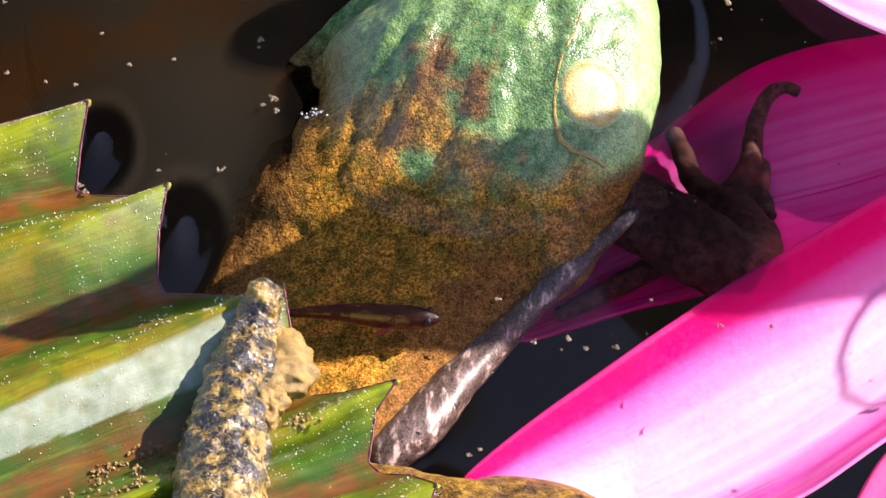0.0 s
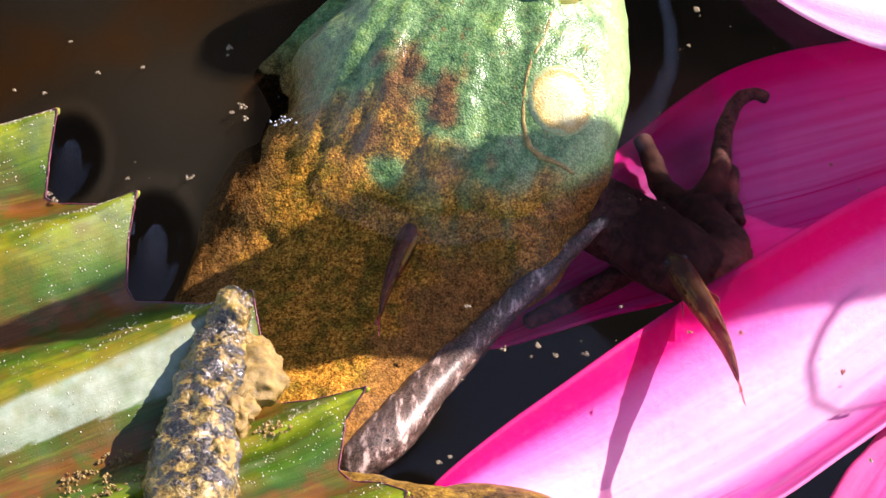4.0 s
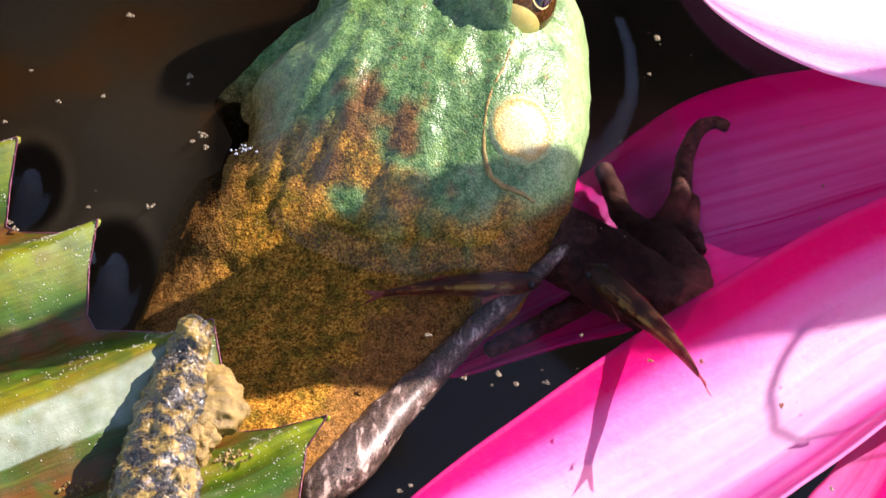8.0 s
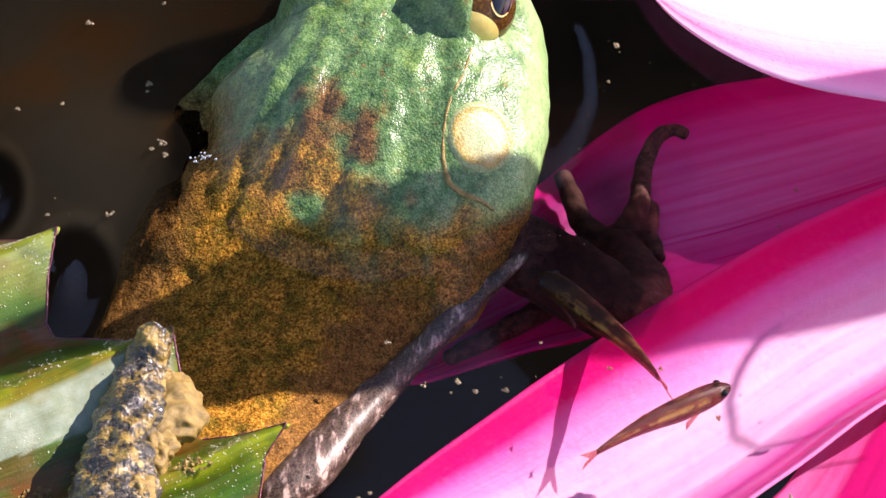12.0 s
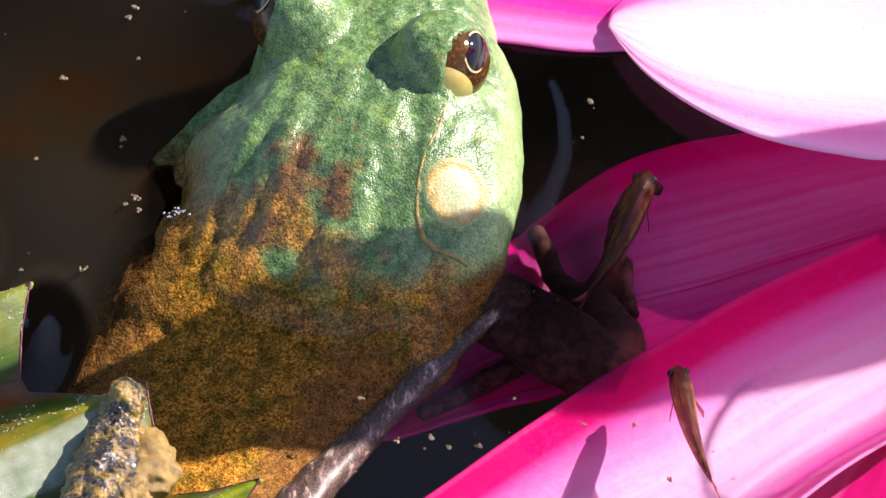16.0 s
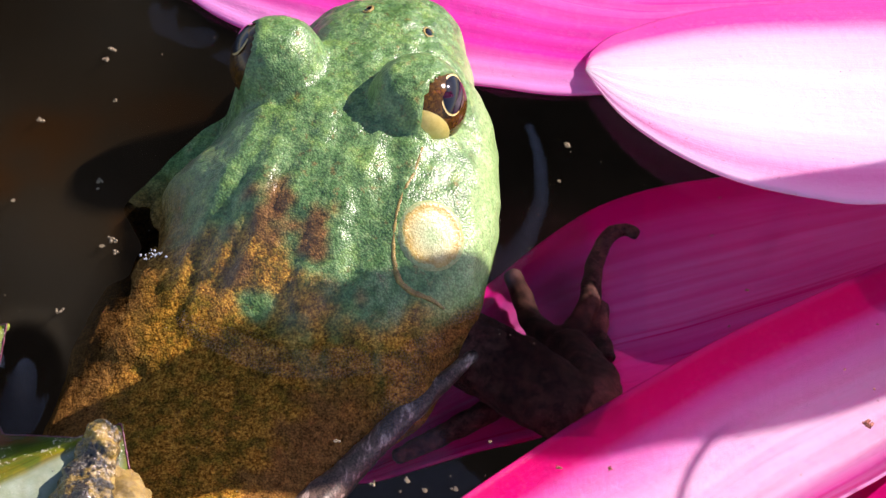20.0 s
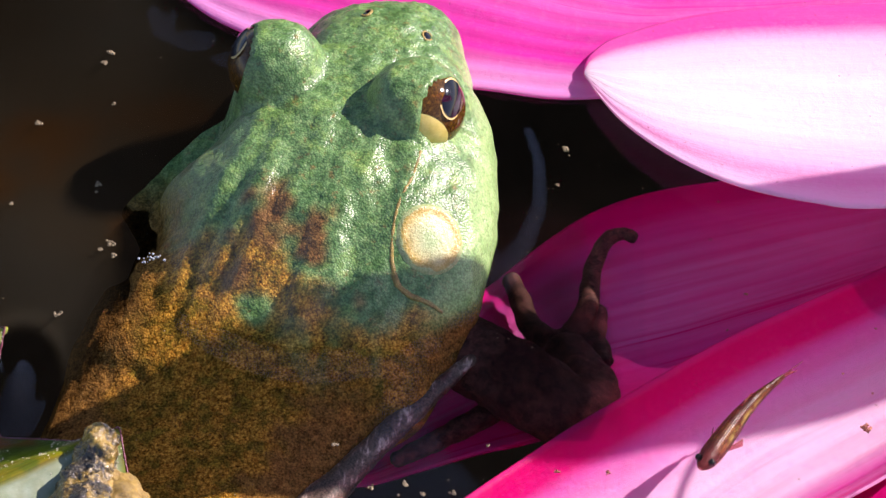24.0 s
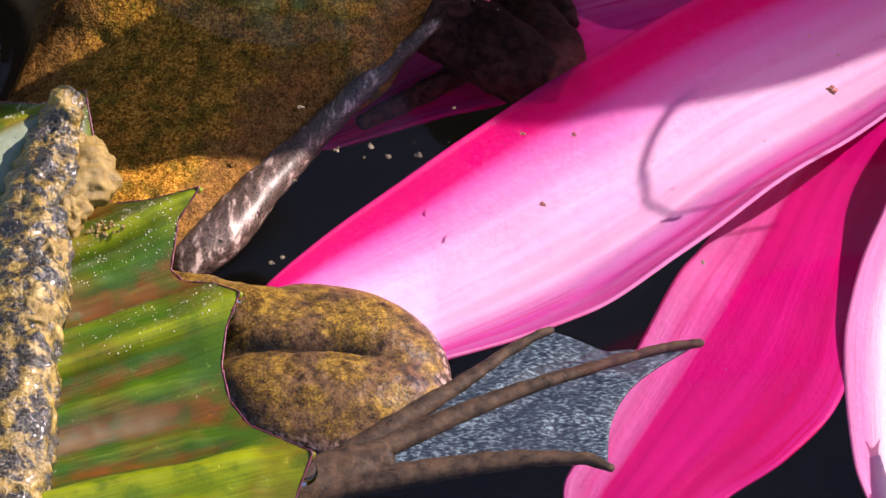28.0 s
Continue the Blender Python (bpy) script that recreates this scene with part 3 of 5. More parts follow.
def haze(u, v, z=-7.0):
    x, y = -200 + 190 * u, -60 + 170 * v
    k = min(1.0, 4 * min(u, 1 - u), 4 * min(v, 1 - v)) * (0.75 + 0.5 * wobble(x, y, 0, 0.03))
    # pale-rimmed gaps in the silt imitate the shadows of water at the teeth
    for cx, cy, rx, ry in DARK_OVALS:
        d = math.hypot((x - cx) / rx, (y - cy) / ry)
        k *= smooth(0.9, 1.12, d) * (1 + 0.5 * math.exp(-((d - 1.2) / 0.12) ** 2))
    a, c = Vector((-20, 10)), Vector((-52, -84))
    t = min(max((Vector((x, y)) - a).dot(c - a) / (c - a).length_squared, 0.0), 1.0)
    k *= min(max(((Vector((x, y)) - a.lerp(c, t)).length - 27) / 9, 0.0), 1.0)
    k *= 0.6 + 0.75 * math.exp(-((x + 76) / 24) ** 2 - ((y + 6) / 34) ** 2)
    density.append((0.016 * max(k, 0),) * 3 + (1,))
    return (x, y, z)


# ovals of imitated shadow beside the leaf teeth: x, y, half widths
DARK_OVALS = [(-89.2, -8.8, 6.2, 11.2), (-73.6, -30.4, 7.2, 13.6)]
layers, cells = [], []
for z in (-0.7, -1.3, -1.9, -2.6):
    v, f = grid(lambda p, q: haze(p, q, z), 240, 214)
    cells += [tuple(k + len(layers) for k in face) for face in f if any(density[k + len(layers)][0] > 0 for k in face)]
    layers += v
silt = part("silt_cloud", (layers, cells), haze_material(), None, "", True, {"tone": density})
tagged(silt, "brownish cloud of silt hanging in open water", "silt", "", "stuff")


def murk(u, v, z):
    """Near-black sheets over the sunken foreleg that stand in for shade and murk."""
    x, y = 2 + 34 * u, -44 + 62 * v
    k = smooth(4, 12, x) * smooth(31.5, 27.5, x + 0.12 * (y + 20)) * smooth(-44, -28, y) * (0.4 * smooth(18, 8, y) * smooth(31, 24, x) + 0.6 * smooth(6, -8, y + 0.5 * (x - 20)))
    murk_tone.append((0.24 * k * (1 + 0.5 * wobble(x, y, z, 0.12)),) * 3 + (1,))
    return (x, y, z)


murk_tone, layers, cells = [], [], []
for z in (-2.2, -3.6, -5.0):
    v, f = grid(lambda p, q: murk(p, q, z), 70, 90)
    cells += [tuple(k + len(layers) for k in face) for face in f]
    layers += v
# almost black: shade over foreleg and petals put into the sheets' colour
MURK = mottled("shade_murk", (0.008, 0.0035, 0.0035), (0.02, 0.008, 0.008), 0.1, 1.0, 0.0, 0.0)
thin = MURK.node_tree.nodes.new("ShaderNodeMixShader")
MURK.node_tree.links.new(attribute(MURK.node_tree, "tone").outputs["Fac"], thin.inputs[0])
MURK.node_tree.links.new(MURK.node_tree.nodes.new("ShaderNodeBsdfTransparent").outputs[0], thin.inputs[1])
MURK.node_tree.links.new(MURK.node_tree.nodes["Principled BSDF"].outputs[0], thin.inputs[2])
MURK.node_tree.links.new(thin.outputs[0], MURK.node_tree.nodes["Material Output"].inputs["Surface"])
tagged(part("shade_murk", (layers, cells), MURK, None, "", True, {"tone": murk_tone}), "near-black sheets over the frog's foreleg, standing in for shade and murk", "silt", "", "stuff")


# ---- petals ----
lily = thing("water_lily", (140, 20, 0), "large pink water lily with long petals spread over the water", "flower")


def petal(edge_a, edge_b, bulge, material, label, thick=0.6, ripple=0.5, seed=0.0):
    """A petal between its two edges, both from tip to base; bulge lifts (or sinks) the middle."""
    uv = []

    def f(u, v):
        t = u ** 1.3
        a, b = Vector(spline(edge_a, t)), Vector(spline(edge_b, t))
        p = a.lerp(b, v)
        k = 4 * v * (1 - v)
        uv.append((v, 3.0 * t, seed))
        p.z += bulge * k * min(1.0, 3 * t) + ripple * wobble(p.x, p.y, 0, 0.06, seed) + 0.35 * ripple * math.sin(v * 46 + 3 * wobble(p.x, p.y, 1, 0.03, seed)) * min(1.0, 4 * t)
        return tuple(p)
    mesh = grid(f, 90, 48)
    return thicken(part("petal", mesh, material, lily, label, True, {"petal_uv": uv}), thick)


petal([(-27.5, -84.2, -13.0), (-23.2, -79.3, -9.0), (-12.1, -67.7, -8.0), (2.6, -53.6, -8.0), (17.5, -39.4, -8.0), (37.5, -23.5, -8.0), (51.6, -12.7, -8.0), (79.0, 3.6, -7.0), (113.1, 20.8, -2.0), (143.6, 30.0, 6.0)],
      [(-27.5, -84.2, -13.0), (-17.7, -95.5, -12.0), (-6.2, -98.1, -12.0), (7.0, -95.5, -12.0), (25.8, -87.7, -12.0), (39.5, -78.5, -12.0), (66.6, -52.5, -12.0), (83.7, -38.3, -12.0), (117.8, -8.0, -6.0), (145.5, 14.1, 6.0)],
      -14.0, PINK, "long pink petal with white middle lying under shallow water", seed=3.0)
petal([(-22.4, -32.8, -25.0), (-18.5, -21.3, -24.0), (-8.5, -5.5, -23.0), (6.7, 10.6, -22.0), (27.3, 31.6, -22.0), (50.1, 38.9, -21.0), (80.8, 41.0, -19.0), (124.9, 42.1, -10.0), (144.1, 34.1, 2.0)],
      [(-22.4, -32.8, -25.0), (-14.3, -33.7, -25.0), (-4.3, -30.3, -25.0), (7.7, -25.6, -25.0), (17.7, -22.4, -25.0), (52.1, -10.1, -24.0), (93.2, 9.6, -21.0), (129.3, 28.0, -12.0), (144.6, 25.4, 2.0)],
      1.0, MAGENTA, "magenta sunken petal in shade under the frog's arm", seed=11.0)
petal([(26.1, 42.6, 3.0), (27.3, 47.2, 3.2), (33.0, 51.8, 3.6), (50.0, 57.2, 4.2), (80.6, 58.6, 5.0), (114.4, 55.9, 8.0), (143.8, 39.9, 12.0)],
      [(26.1, 42.6, 3.0), (27.9, 37.6, 3.2), (33.1, 28.8, 3.6), (42.0, 19.6, 4.0), (52.9, 12.3, 4.4), (65.9, 7.8, 4.8), (78.6, 5.7, 5.5), (111.9, 7.7, 8.0), (143.8, 23.8, 12.0)],
      0.5, BLUSH, "almost white pink-edged petal standing above the water in sun", ripple=0.12, seed=5.0)
petal([(-52.2, 72.4, 1.0), (-46.4, 64.1, 1.0), (-37.5, 56.6, 1.0), (-23.0, 49.9, 1.0), (-8.6, 44.0, 1.0), (8.3, 40.7, 1.0), (26.1, 38.7, 1.0), (63.0, 42.5, 1.0), (114.0, 43.8, 4.0), (144.0, 38.2, 8.0)],
      [(-52.2, 72.4, 1.0), (-41.9, 77.9, 3.0), (-19.1, 78.8, 5.0), (1.7, 75.7, 5.0), (22.3, 69.2, 4.0), (37.8, 64.3, 3.0), (53.2, 63.2, 4.0), (84.1, 65.1, 5.0), (114.9, 63.0, 7.0), (144.5, 46.0, 9.0)],
      0.8, ROOF, "bright pink petal afloat behind the frog's snout", seed=7.0)
petal([(31.8, -140.4, -20.0), (26.5, -120.0, -20.0), (30.5, -108.3, -20.0), (39.6, -84.5, -22.0), (46.9, -65.5, -24.0), (53.2, -53.4, -27.0), (70.1, -21.1, -30.0), (103.9, 18.4, -24.0), (145.1, 38.6, -8.0)],
      [(31.8, -140.4, -20.0), (45.2, -130.4, -20.0), (54.2, -120.0, -20.0), (64.9, -111.7, -19.0), (74.0, -98.9, -19.0), (78.8, -77.5, -21.0), (84.8, -50.5, -25.0), (112.7, -5.6, -20.0), (147.7, 31.3, -8.0)],
      1.0, ROSE, "deep magenta petal below the water with a paler edge", ripple=0.15, seed=13.0)
petal([(83.6, -137.5, -20.0), (77.7, -120.5, -19.0), (75.7, -110.1, -19.0), (75.0, -90.8, -19.0), (76.5, -76.5, -19.0), (81.9, -57.9, -19.0), (96.0, -31.4, -14.0), (143.0, 19.0, 4.0)],
      [(83.6, -137.5, -20.0), (95.9, -126.4, -22.0), (104.0, -113.4, -22.0), (108.7, -95.3, -22.0), (110.7, -75.9, -22.0), (113.7, -57.1, -20.0), (119.9, -34.3, -12.0), (148.5, 12.6, 6.0)],
      1.0, ARCHED, "white sunlit petal just under the water", ripple=0.15, seed=17.0)
# two unseen petals over the flower: one shades the frog's back, the thinner is added to half-shade the petals beside it
petal([(27.5, -9.2, 110.0), (50.2, 3.6, 110.0), (74.3, 18.0, 111.0), (87.2, 22.6, 111.0), (96.0, 26.0, 112.0), (105.2, 27.8, 112.0), (117.5, 30.0, 112.0), (131.4, 35.0, 111.0), (152.0, 44.0, 108.0), (172.0, 44.0, 96.0)],
      [(27.5, -9.2, 110.0), (50.8, -11.3, 110.0), (92.6, -4.7, 111.0), (117.3, 0.9, 112.0), (140.0, 5.2, 112.0), (150.0, 10.0, 112.0), (158.0, 18.0, 111.0), (168.0, 26.0, 107.0), (176.0, 36.0, 96.0)],
      3.0, SHEER, "pink petal raised over the water, shading the frog", seed=19.0)
petal([(133.0, 8.0, 114.0), (140.0, 28.0, 114.0), (150.0, 44.0, 114.0), (172.2, 54.2, 112.0), (222.7, 62.3, 110.0), (222, 60, 80)],
      [(133.0, 8.0, 114.0), (150.0, 5.6, 114.0), (173.6, 11.8, 113.0), (196.6, 21.9, 112.0), (215.2, 29.3, 110.0), (239.8, 40.4, 109.0), (228, 41, 80)],
      2.0, GAUZE, "unseen thin petal added to half-shade the petals beside the frog", seed=23.0)
# unseen curl, added only for its curved shadow on the pink petal
part("shadow_curl", tube([(*(194.3, 24.2, 100.0), 0.50), (*(190.7, 20.0, 100.0), 0.65), (*(188.8, 13.9, 100.0), 0.70), (*(191.7, 7.4, 101.0), 0.60), (*(197.7, 2.6, 103.0), 0.45), (*(210.9, 1.4, 106.0), 0.40), (*(226.7, 3.6, 108.0), 0.40)], 60, 10), SHEER, lily, "unseen thin curl added to cast a curved shadow on the pink petal")
# a curled shadow on the white petal, laid on as a flat pink tube
part("curl_shadow", tube([(*(80.2, 43.6, 5.6), 0.3), (*(76.1, 42.7, 5.6), 0.35), (*(73.5, 39.2, 5.6), 0.4), (*(72.6, 34.1, 5.6), 0.45), (*(73.8, 29.2, 5.6), 0.4), (*(77.1, 26.6, 5.6), 0.35), (*(81.6, 25.7, 5.6), 0.3)], 50, 10, 0.35), MAGENTA, lily, "curved shadow on the white petal, made as a pink tube")
part("receptacle", ball((145, 18, 4), 16, (0, 0, 1), 180, 20, 32, (1, 1, 0.7)), MAGENTA, lily)

# ---- the frog ----
frog = thing("bullfrog", (-25, 0, -20), "green and brown bullfrog half afloat among pink petals", "frog")
STATIONS = [  # spine x, y, half width, top, jaw or side height, bottom
    (-1.6, 52.4, 0.6, 8.5, 6.8, 6.0), (-2.0, 51.0, 4.4, 11.8, 6.0, 3.0), (-3.6, 47.8, 9.0, 15.2, 4.5, 0.0), (-6.6, 42.8, 14.2, 18.0, 3.5, -4.0), (-10.8, 35.2, 20.2, 19.8, 3.0, -8.0),
    (-15.0, 22.1, 26.5, 20.0, 2.0, -13.0), (-19, 11.7, 30.8, 19.5, 1.0, -16.0), (-24, 0, 33.0, 16.0, -3.0, -18.0), (-28, -10, 32.0, 9.5, -8.0, -21.0), (-33, -20, 33.0, 1.8, -11.0, -24.0),
    (-37, -31, 32.0, -5.0, -13.0, -26.0), (-43, -44, 30.0, -7.5, -15.0, -28.0), (-47, -57, 26.0, -8.5, -15.5, -28.0), (-50, -69, 20.0, -9.5, -16.0, -26.0), (-51, -79, 13.0, -12.0, -16.0, -22.0), (-51, -86, 2.0, -15.0, -16.0, -18.0)]
EYES = [(-29.7, 28.4, 18.4), (-4.4, 18.5, 18.2)]
AXIS_R, AXIS_F = Vector((0.947, -0.32, 0.0)), Vector((0.32, 0.947, 0.0))
GAZE = [(AXIS_R * s * 0.72 - AXIS_F * 0.2 + Vector((0, 0, 0.66))).normalized() for s in (-1, 1)]
tone = []


def frog_skin(u, v):
    x, y, w, top, side, low = spline(STATIONS, u)
    before, after = spline(STATIONS, u - 0.02), spline(STATIONS, u + 0.02)
    fwd = Vector((before[0] - after[0], before[1] - after[1], 0)).normalized()
    right = Vector((fwd.y, -fwd.x, 0))
    q = 2 * math.pi * v
    c, s = math.cos(q), math.sin(q)
    r = w * math.copysign(abs(c) ** 0.9, c)
    if c < 0:
        r *= 1 + 0.12 * math.exp(-((y - 3) / 5) ** 2)
    if c > 0:
        r *= 0.7 + 0.3 * smooth(-38, -12, y)
    z = side + (top - side) * s ** (0.85 - 0.3 * max(-c, 0.0) * smooth(-10, 6, y) + 0.45 * smooth(6, -10, y)) if s > 0 else side + (side - low) * s
    if c < 0 and s > 0:     # the cheek drops steeply to a narrow ledge along the jaw
        out = abs(c) ** 0.9
        cheek = side + (top - side) * (0.06 + 0.94 * max(0.0, 1 - (out / 0.8) ** 3.2) ** 0.8) * (1 - max(0.0, out - 0.8) * 4.9)
        z += (cheek - z) * smooth(0.1, 0.5, -c) * smooth(-16, -2, y) * smooth(42, 30, y)
    p = Vector((x, y, z)) + right * r
    if c < 0:       # the straight edge of the jaw, its corner and the neck behind it
        edge = float(np.interp(p.y + p.z, (-24, -13, -7, 0, 7.5, 9.8, 36.9, 50), (-90, -66, -55.5, -53.6, -56.0, -57.7, -38.4, -32)))
        p.x = max(p.x, edge + 0.06 * (p.x - edge)) if p.x < edge else p.x
    dorsal = max(s, 0.0)
    # the eye bulges, the shallow hollow between them and the neck folds
    for ex, ey, ez in EYES:
        d = math.hypot(p.x - ex, p.y - ey)
        if s > 0 and d < 14:
            dome = 13.5 + 13.2 * max(0.0, 1 - (d / 9.5) ** 2.9) ** 0.5 if d < 9.5 else 0.0
            p.z = max(p.z, dome) + 0.6 * math.exp(-abs(p.z - dome) / 1.0)
    for (ex, ey, ez), gaze in zip(EYES, GAZE):
        d = p - Vector((ex, ey, ez))
        opening = (gaze + AXIS_R * (0.5 if gaze.x > 0 else -0.5) - AXIS_F * 0.14 - Vector((0, 0, 0.26))).normalized()
        if d.length < 13 and d.normalized().dot(opening) > math.cos(radians(46)):
            p = Vector((ex, ey, ez)) + d.normalized() * min(d.length, 6.2)
    for offset, depth, width in ((1.0, -0.7, 2.4), (-13, -1.0, 2.6), (12, -1.1, 2.6), (-6.5, 0.5, 2.6), (6.5, 0.5, 2.6), (-20, -0.8, 2.4)):
        p.z += 0.9 * dorsal * depth * math.exp(-((r - offset - 0.5 * wobble(p.x, p.y, 0, 0.1)) / width) ** 2) * smooth(14, 4, y) * smooth(-32, -12, y)
    dorsal *= 1 - 0.9 * math.exp(-((p.x + 1.6) ** 2 + (p.y + 8) ** 2) / 50)
    p.z += dorsal * 1.5 * wobble(r * 0.3, y * 0.09, 0, 1.0, 6) * smooth(24, 12, y) * smooth(-26, -10, y)
    p.z += dorsal * (0.8 * wobble(p.x, p.y, 3, 0.16) + 0.5 * wobble(p.x, p.y, 5, 0.42) + 0.35 * wobble(p.x, p.y, 9, 0.9))
    p += right * (0.5 * c * wobble(p.x, p.y, p.z, 0.2, 4))
    n1, n2 = wobble(p.x, p.y, 0, 0.11, 2), wobble(p.x, p.y, 0, 0.3, 7)
    h = p.y + p.z
    limit = float(np.interp(p.x, (-60, -52, -44, -38, -31, -25, -14, -4, 5), (8, 6, 1, 4, 7, -9, -19, -17, -13)))
    green = smooth(-5, 5, h - limit + 6 * n1 + 5 * n2)
    green = max(green, smooth(4.6, 2.0, math.hypot(p.x + 32.4, 0.8 * (h + 14)) + 2 * n2), 0.45 * smooth(0.15, 0.4, n1 + 0.5 * n2) * smooth(-40, -28, h) * smooth(-34, -24, p.x))
    brown = smooth(-0.05, 0.8, 1.3 * n1 + 1.2 * n2 + 1.5 * math.exp(-((p.x + 31 - 0.25 * (h - 3)) / 5.5) ** 2 - ((h - 3) / 14) ** 2) + 0.65 * math.exp(-((p.x + 21.5 + 3 * n1) / 2.4) ** 2 - ((h - 1) / 12) ** 2) - 0.45) * smooth(30, 12, h) * smooth(-24, -8, h)
    brown = max(brown, smooth(0.3, 0.6, c + 0.25 * n2) * smooth(-18, -30, y) * 0.9)
    # brown painted in for the left cheek's shade, and on the dark right shoulder
    brown = max(brown, 0.85 * smooth(-0.42, -0.75, c + 0.15 * n2) * smooth(24, 8, h), 0.8 * smooth(-8, 2, p.x) * smooth(-13, -20, h + 3 * n2))
    pale = smooth(0.74, 0.92, c - 0.5 * (s < -0.1)) * smooth(-14, -4, y) * smooth(-2, 2, p.z) * 0.9
    tone.append((green, brown, pale, smooth(0.3, 5.0, p.z)))
    return tuple(p)


skin = part("skin", grid(frog_skin, 250, 200, wrap_v=True), SKIN, frog, "warty green head fading to golden brown back", True, {"tone": tone})
for (ex, ey, ez), gaze, sgn in zip(EYES, GAZE, (-1, 1)):
    c = Vector((ex, ey, ez)) + AXIS_R * (0.8 if sgn > 0 else -0.5)
    eye = part("eye", ball(c, 8.0), IRIS, frog, "gold-flecked brown eye")
    d = (gaze + AXIS_F * 0.12 + AXIS_R * (0.14 * sgn)).normalized()
    part("iris_ring", ball(c, 8.06, d, 25.5, 8, 36, (0.8, 1.16, 1)), RING, eye, "thin gold ring round the pupil")
    part("pupil", ball(c, 8.14, d, 23, 10, 36, (0.8, 1.16, 1)), PUPIL, eye, "black oval pupil")
    if sgn > 0:
        part("lower_lid", ball(c, 8.12, (gaze - AXIS_F * 2.0 - AXIS_R * (0.25 * sgn) - Vector((0, 0, 0.9))).normalized(), 43, 12, 36), LID, eye, "pale yellow lower lid")

# ---- the stick, mud-covered ----
stick = thing("rotten_stick", (-62.6, -93.2, 4.0), "muddy rotten stick with ochre silt lying across the leaf", "stick")
S_ROWS = [(*(-58.0, -52.6, 9.0), 2.8), (*(-59.1, -56.9, 7.5), 3.6), (*(-60.2, -61.2, 5.0), 4.8), (*(-62.1, -70.9, 4.0), 6.4), (*(-64.3, -84.9, 3.5), 7.4), (*(-65.9, -102.6, 3.0), 8.0), (*(-66.6, -121.7, 3.0), 8.2), (*(-67.8, -150.2, 3.0), 8.4)]
part("bark", tube(S_ROWS, 200, 64, 1.0, 1.3, 0.3, 5), MUD, stick)
part("mud_lump", ball((-55.5, -65.6, 3.2), 7.0, (0.3, 0.2, 1), 180, 60, 72, (0.85, 1.3, 0.6), 0.3, 3), CLAY, stick, "ochre lump of dried mud")
for at, r in (((-57.1, -61.5, 5.0), 3.0), ((-57.6, -76.8, 5.0), 4.2), ((-60.7, -89.1, 8.0), 3.4), ((-63.1, -103.7, 8.5), 3.8)):
    part("mud_lump", ball(at, r, (0.2, 0.1, 1), 180, 40, 48, (0.9, 1.3, 0.6), 0.45, r), CLAY, stick, "ochre lump of dried mud")

# flank, arm and hind leg
part("flank_fold", tube([(*(10.5, -13.5, -9.5), 1.2), (*(6.6, -18.3, -7.0), 1.3), (*(2.6, -23.7, -6.2), 1.5), (*(-3.2, -29.2, -8.0), 1.9), (*(-10.3, -36.8, -9.5), 2.4), (*(-17.7, -44.8, -12.0), 2.9), (*(-25.0, -53.6, -13.0), 3.8), (*(-31.2, -63.7, -13.0), 4.6), (*(-37.0, -70.1, -14.0), 4.4), (*(-38.9, -74.5, -15.0), 2.5)], 90, 24, 0.8, 0.35, 0.25), PALE, frog, "pale mottled fold of flank skin")
arm = part("foreleg", tube([(*(-6.4, -7.5, -13.0), 5.0), (*(1.6, -12.2, -11.0), 6.8), (*(8.6, -17.1, -11.0), 7.2), (*(16.6, -21.2, -14.0), 7.5), (*(23.1, -24.7, -15.0), 6.6), (*(26.1, -19.3, -16.0), 5.6), (*(23.7, -12.3, -16.0), 4.6), (*(21.3, -6.9, -16.5), 4.0)], 70, 24, 0.9, 0.6, 0.25), LIMB, frog, "dark brown bent foreleg under water")
for rows in ([(*(21.7, -7.6, -16.5), 2.4), (*(16.3, -2.1, -17.0), 2.2), (*(14.3, 4.3, -17.0), 2.0), (*(12.3, 10.4, -16.0), 1.6)],
             [(*(21.7, -7.6, -16.5), 2.6), (*(25.9, 1.6, -16.5), 2.1), (*(27.2, 11.8, -16.0), 1.7), (*(29.7, 19.0, -16.0), 1.4), (*(32.7, 20.8, -16.0), 1.3), (*(35.3, 19.8, -16.5), 1.2)],
             [(*(14.1, -17.3, -18.0), 2.6), (*(7.6, -21.9, -19.0), 2.3), (*(-0.4, -26.8, -20.0), 2.0), (*(-8.9, -31.4, -21.0), 1.5)],
             [(*(21.7, -9.0, -16.5), 2.6), (*(27.3, -6.2, -16.5), 2.0), (*(29.3, -11.3, -17.0), 1.6)]):
    part("finger", tube(rows, 40, 14, 0.9, 0.25, 0.5), LIMB, arm)
part("palm", tube([(*(15.5, -3.0, -18.0), 3.0), (*(21.5, -6.5, -17.5), 4.6), (*(26.0, -2.5, -18.0), 3.4), (*(27.6, 5.0, -18.0), 2.2)], 36, 18, 0.5, 0.3, 0.4), LIMB, arm)
part("thigh", tube([(*(-43.9, -84.8, -8.0), 6.0), (*(-34.0, -88.6, -6.6), 6.2), (*(-24.0, -91.0, -6.6), 6.4), (*(-13.0, -92.0, -8.0), 6.4)], 50, 24, 0.75, 0.5, 0.25), LEG, frog, "brown skin between flank and folded leg")
leg_tone = []


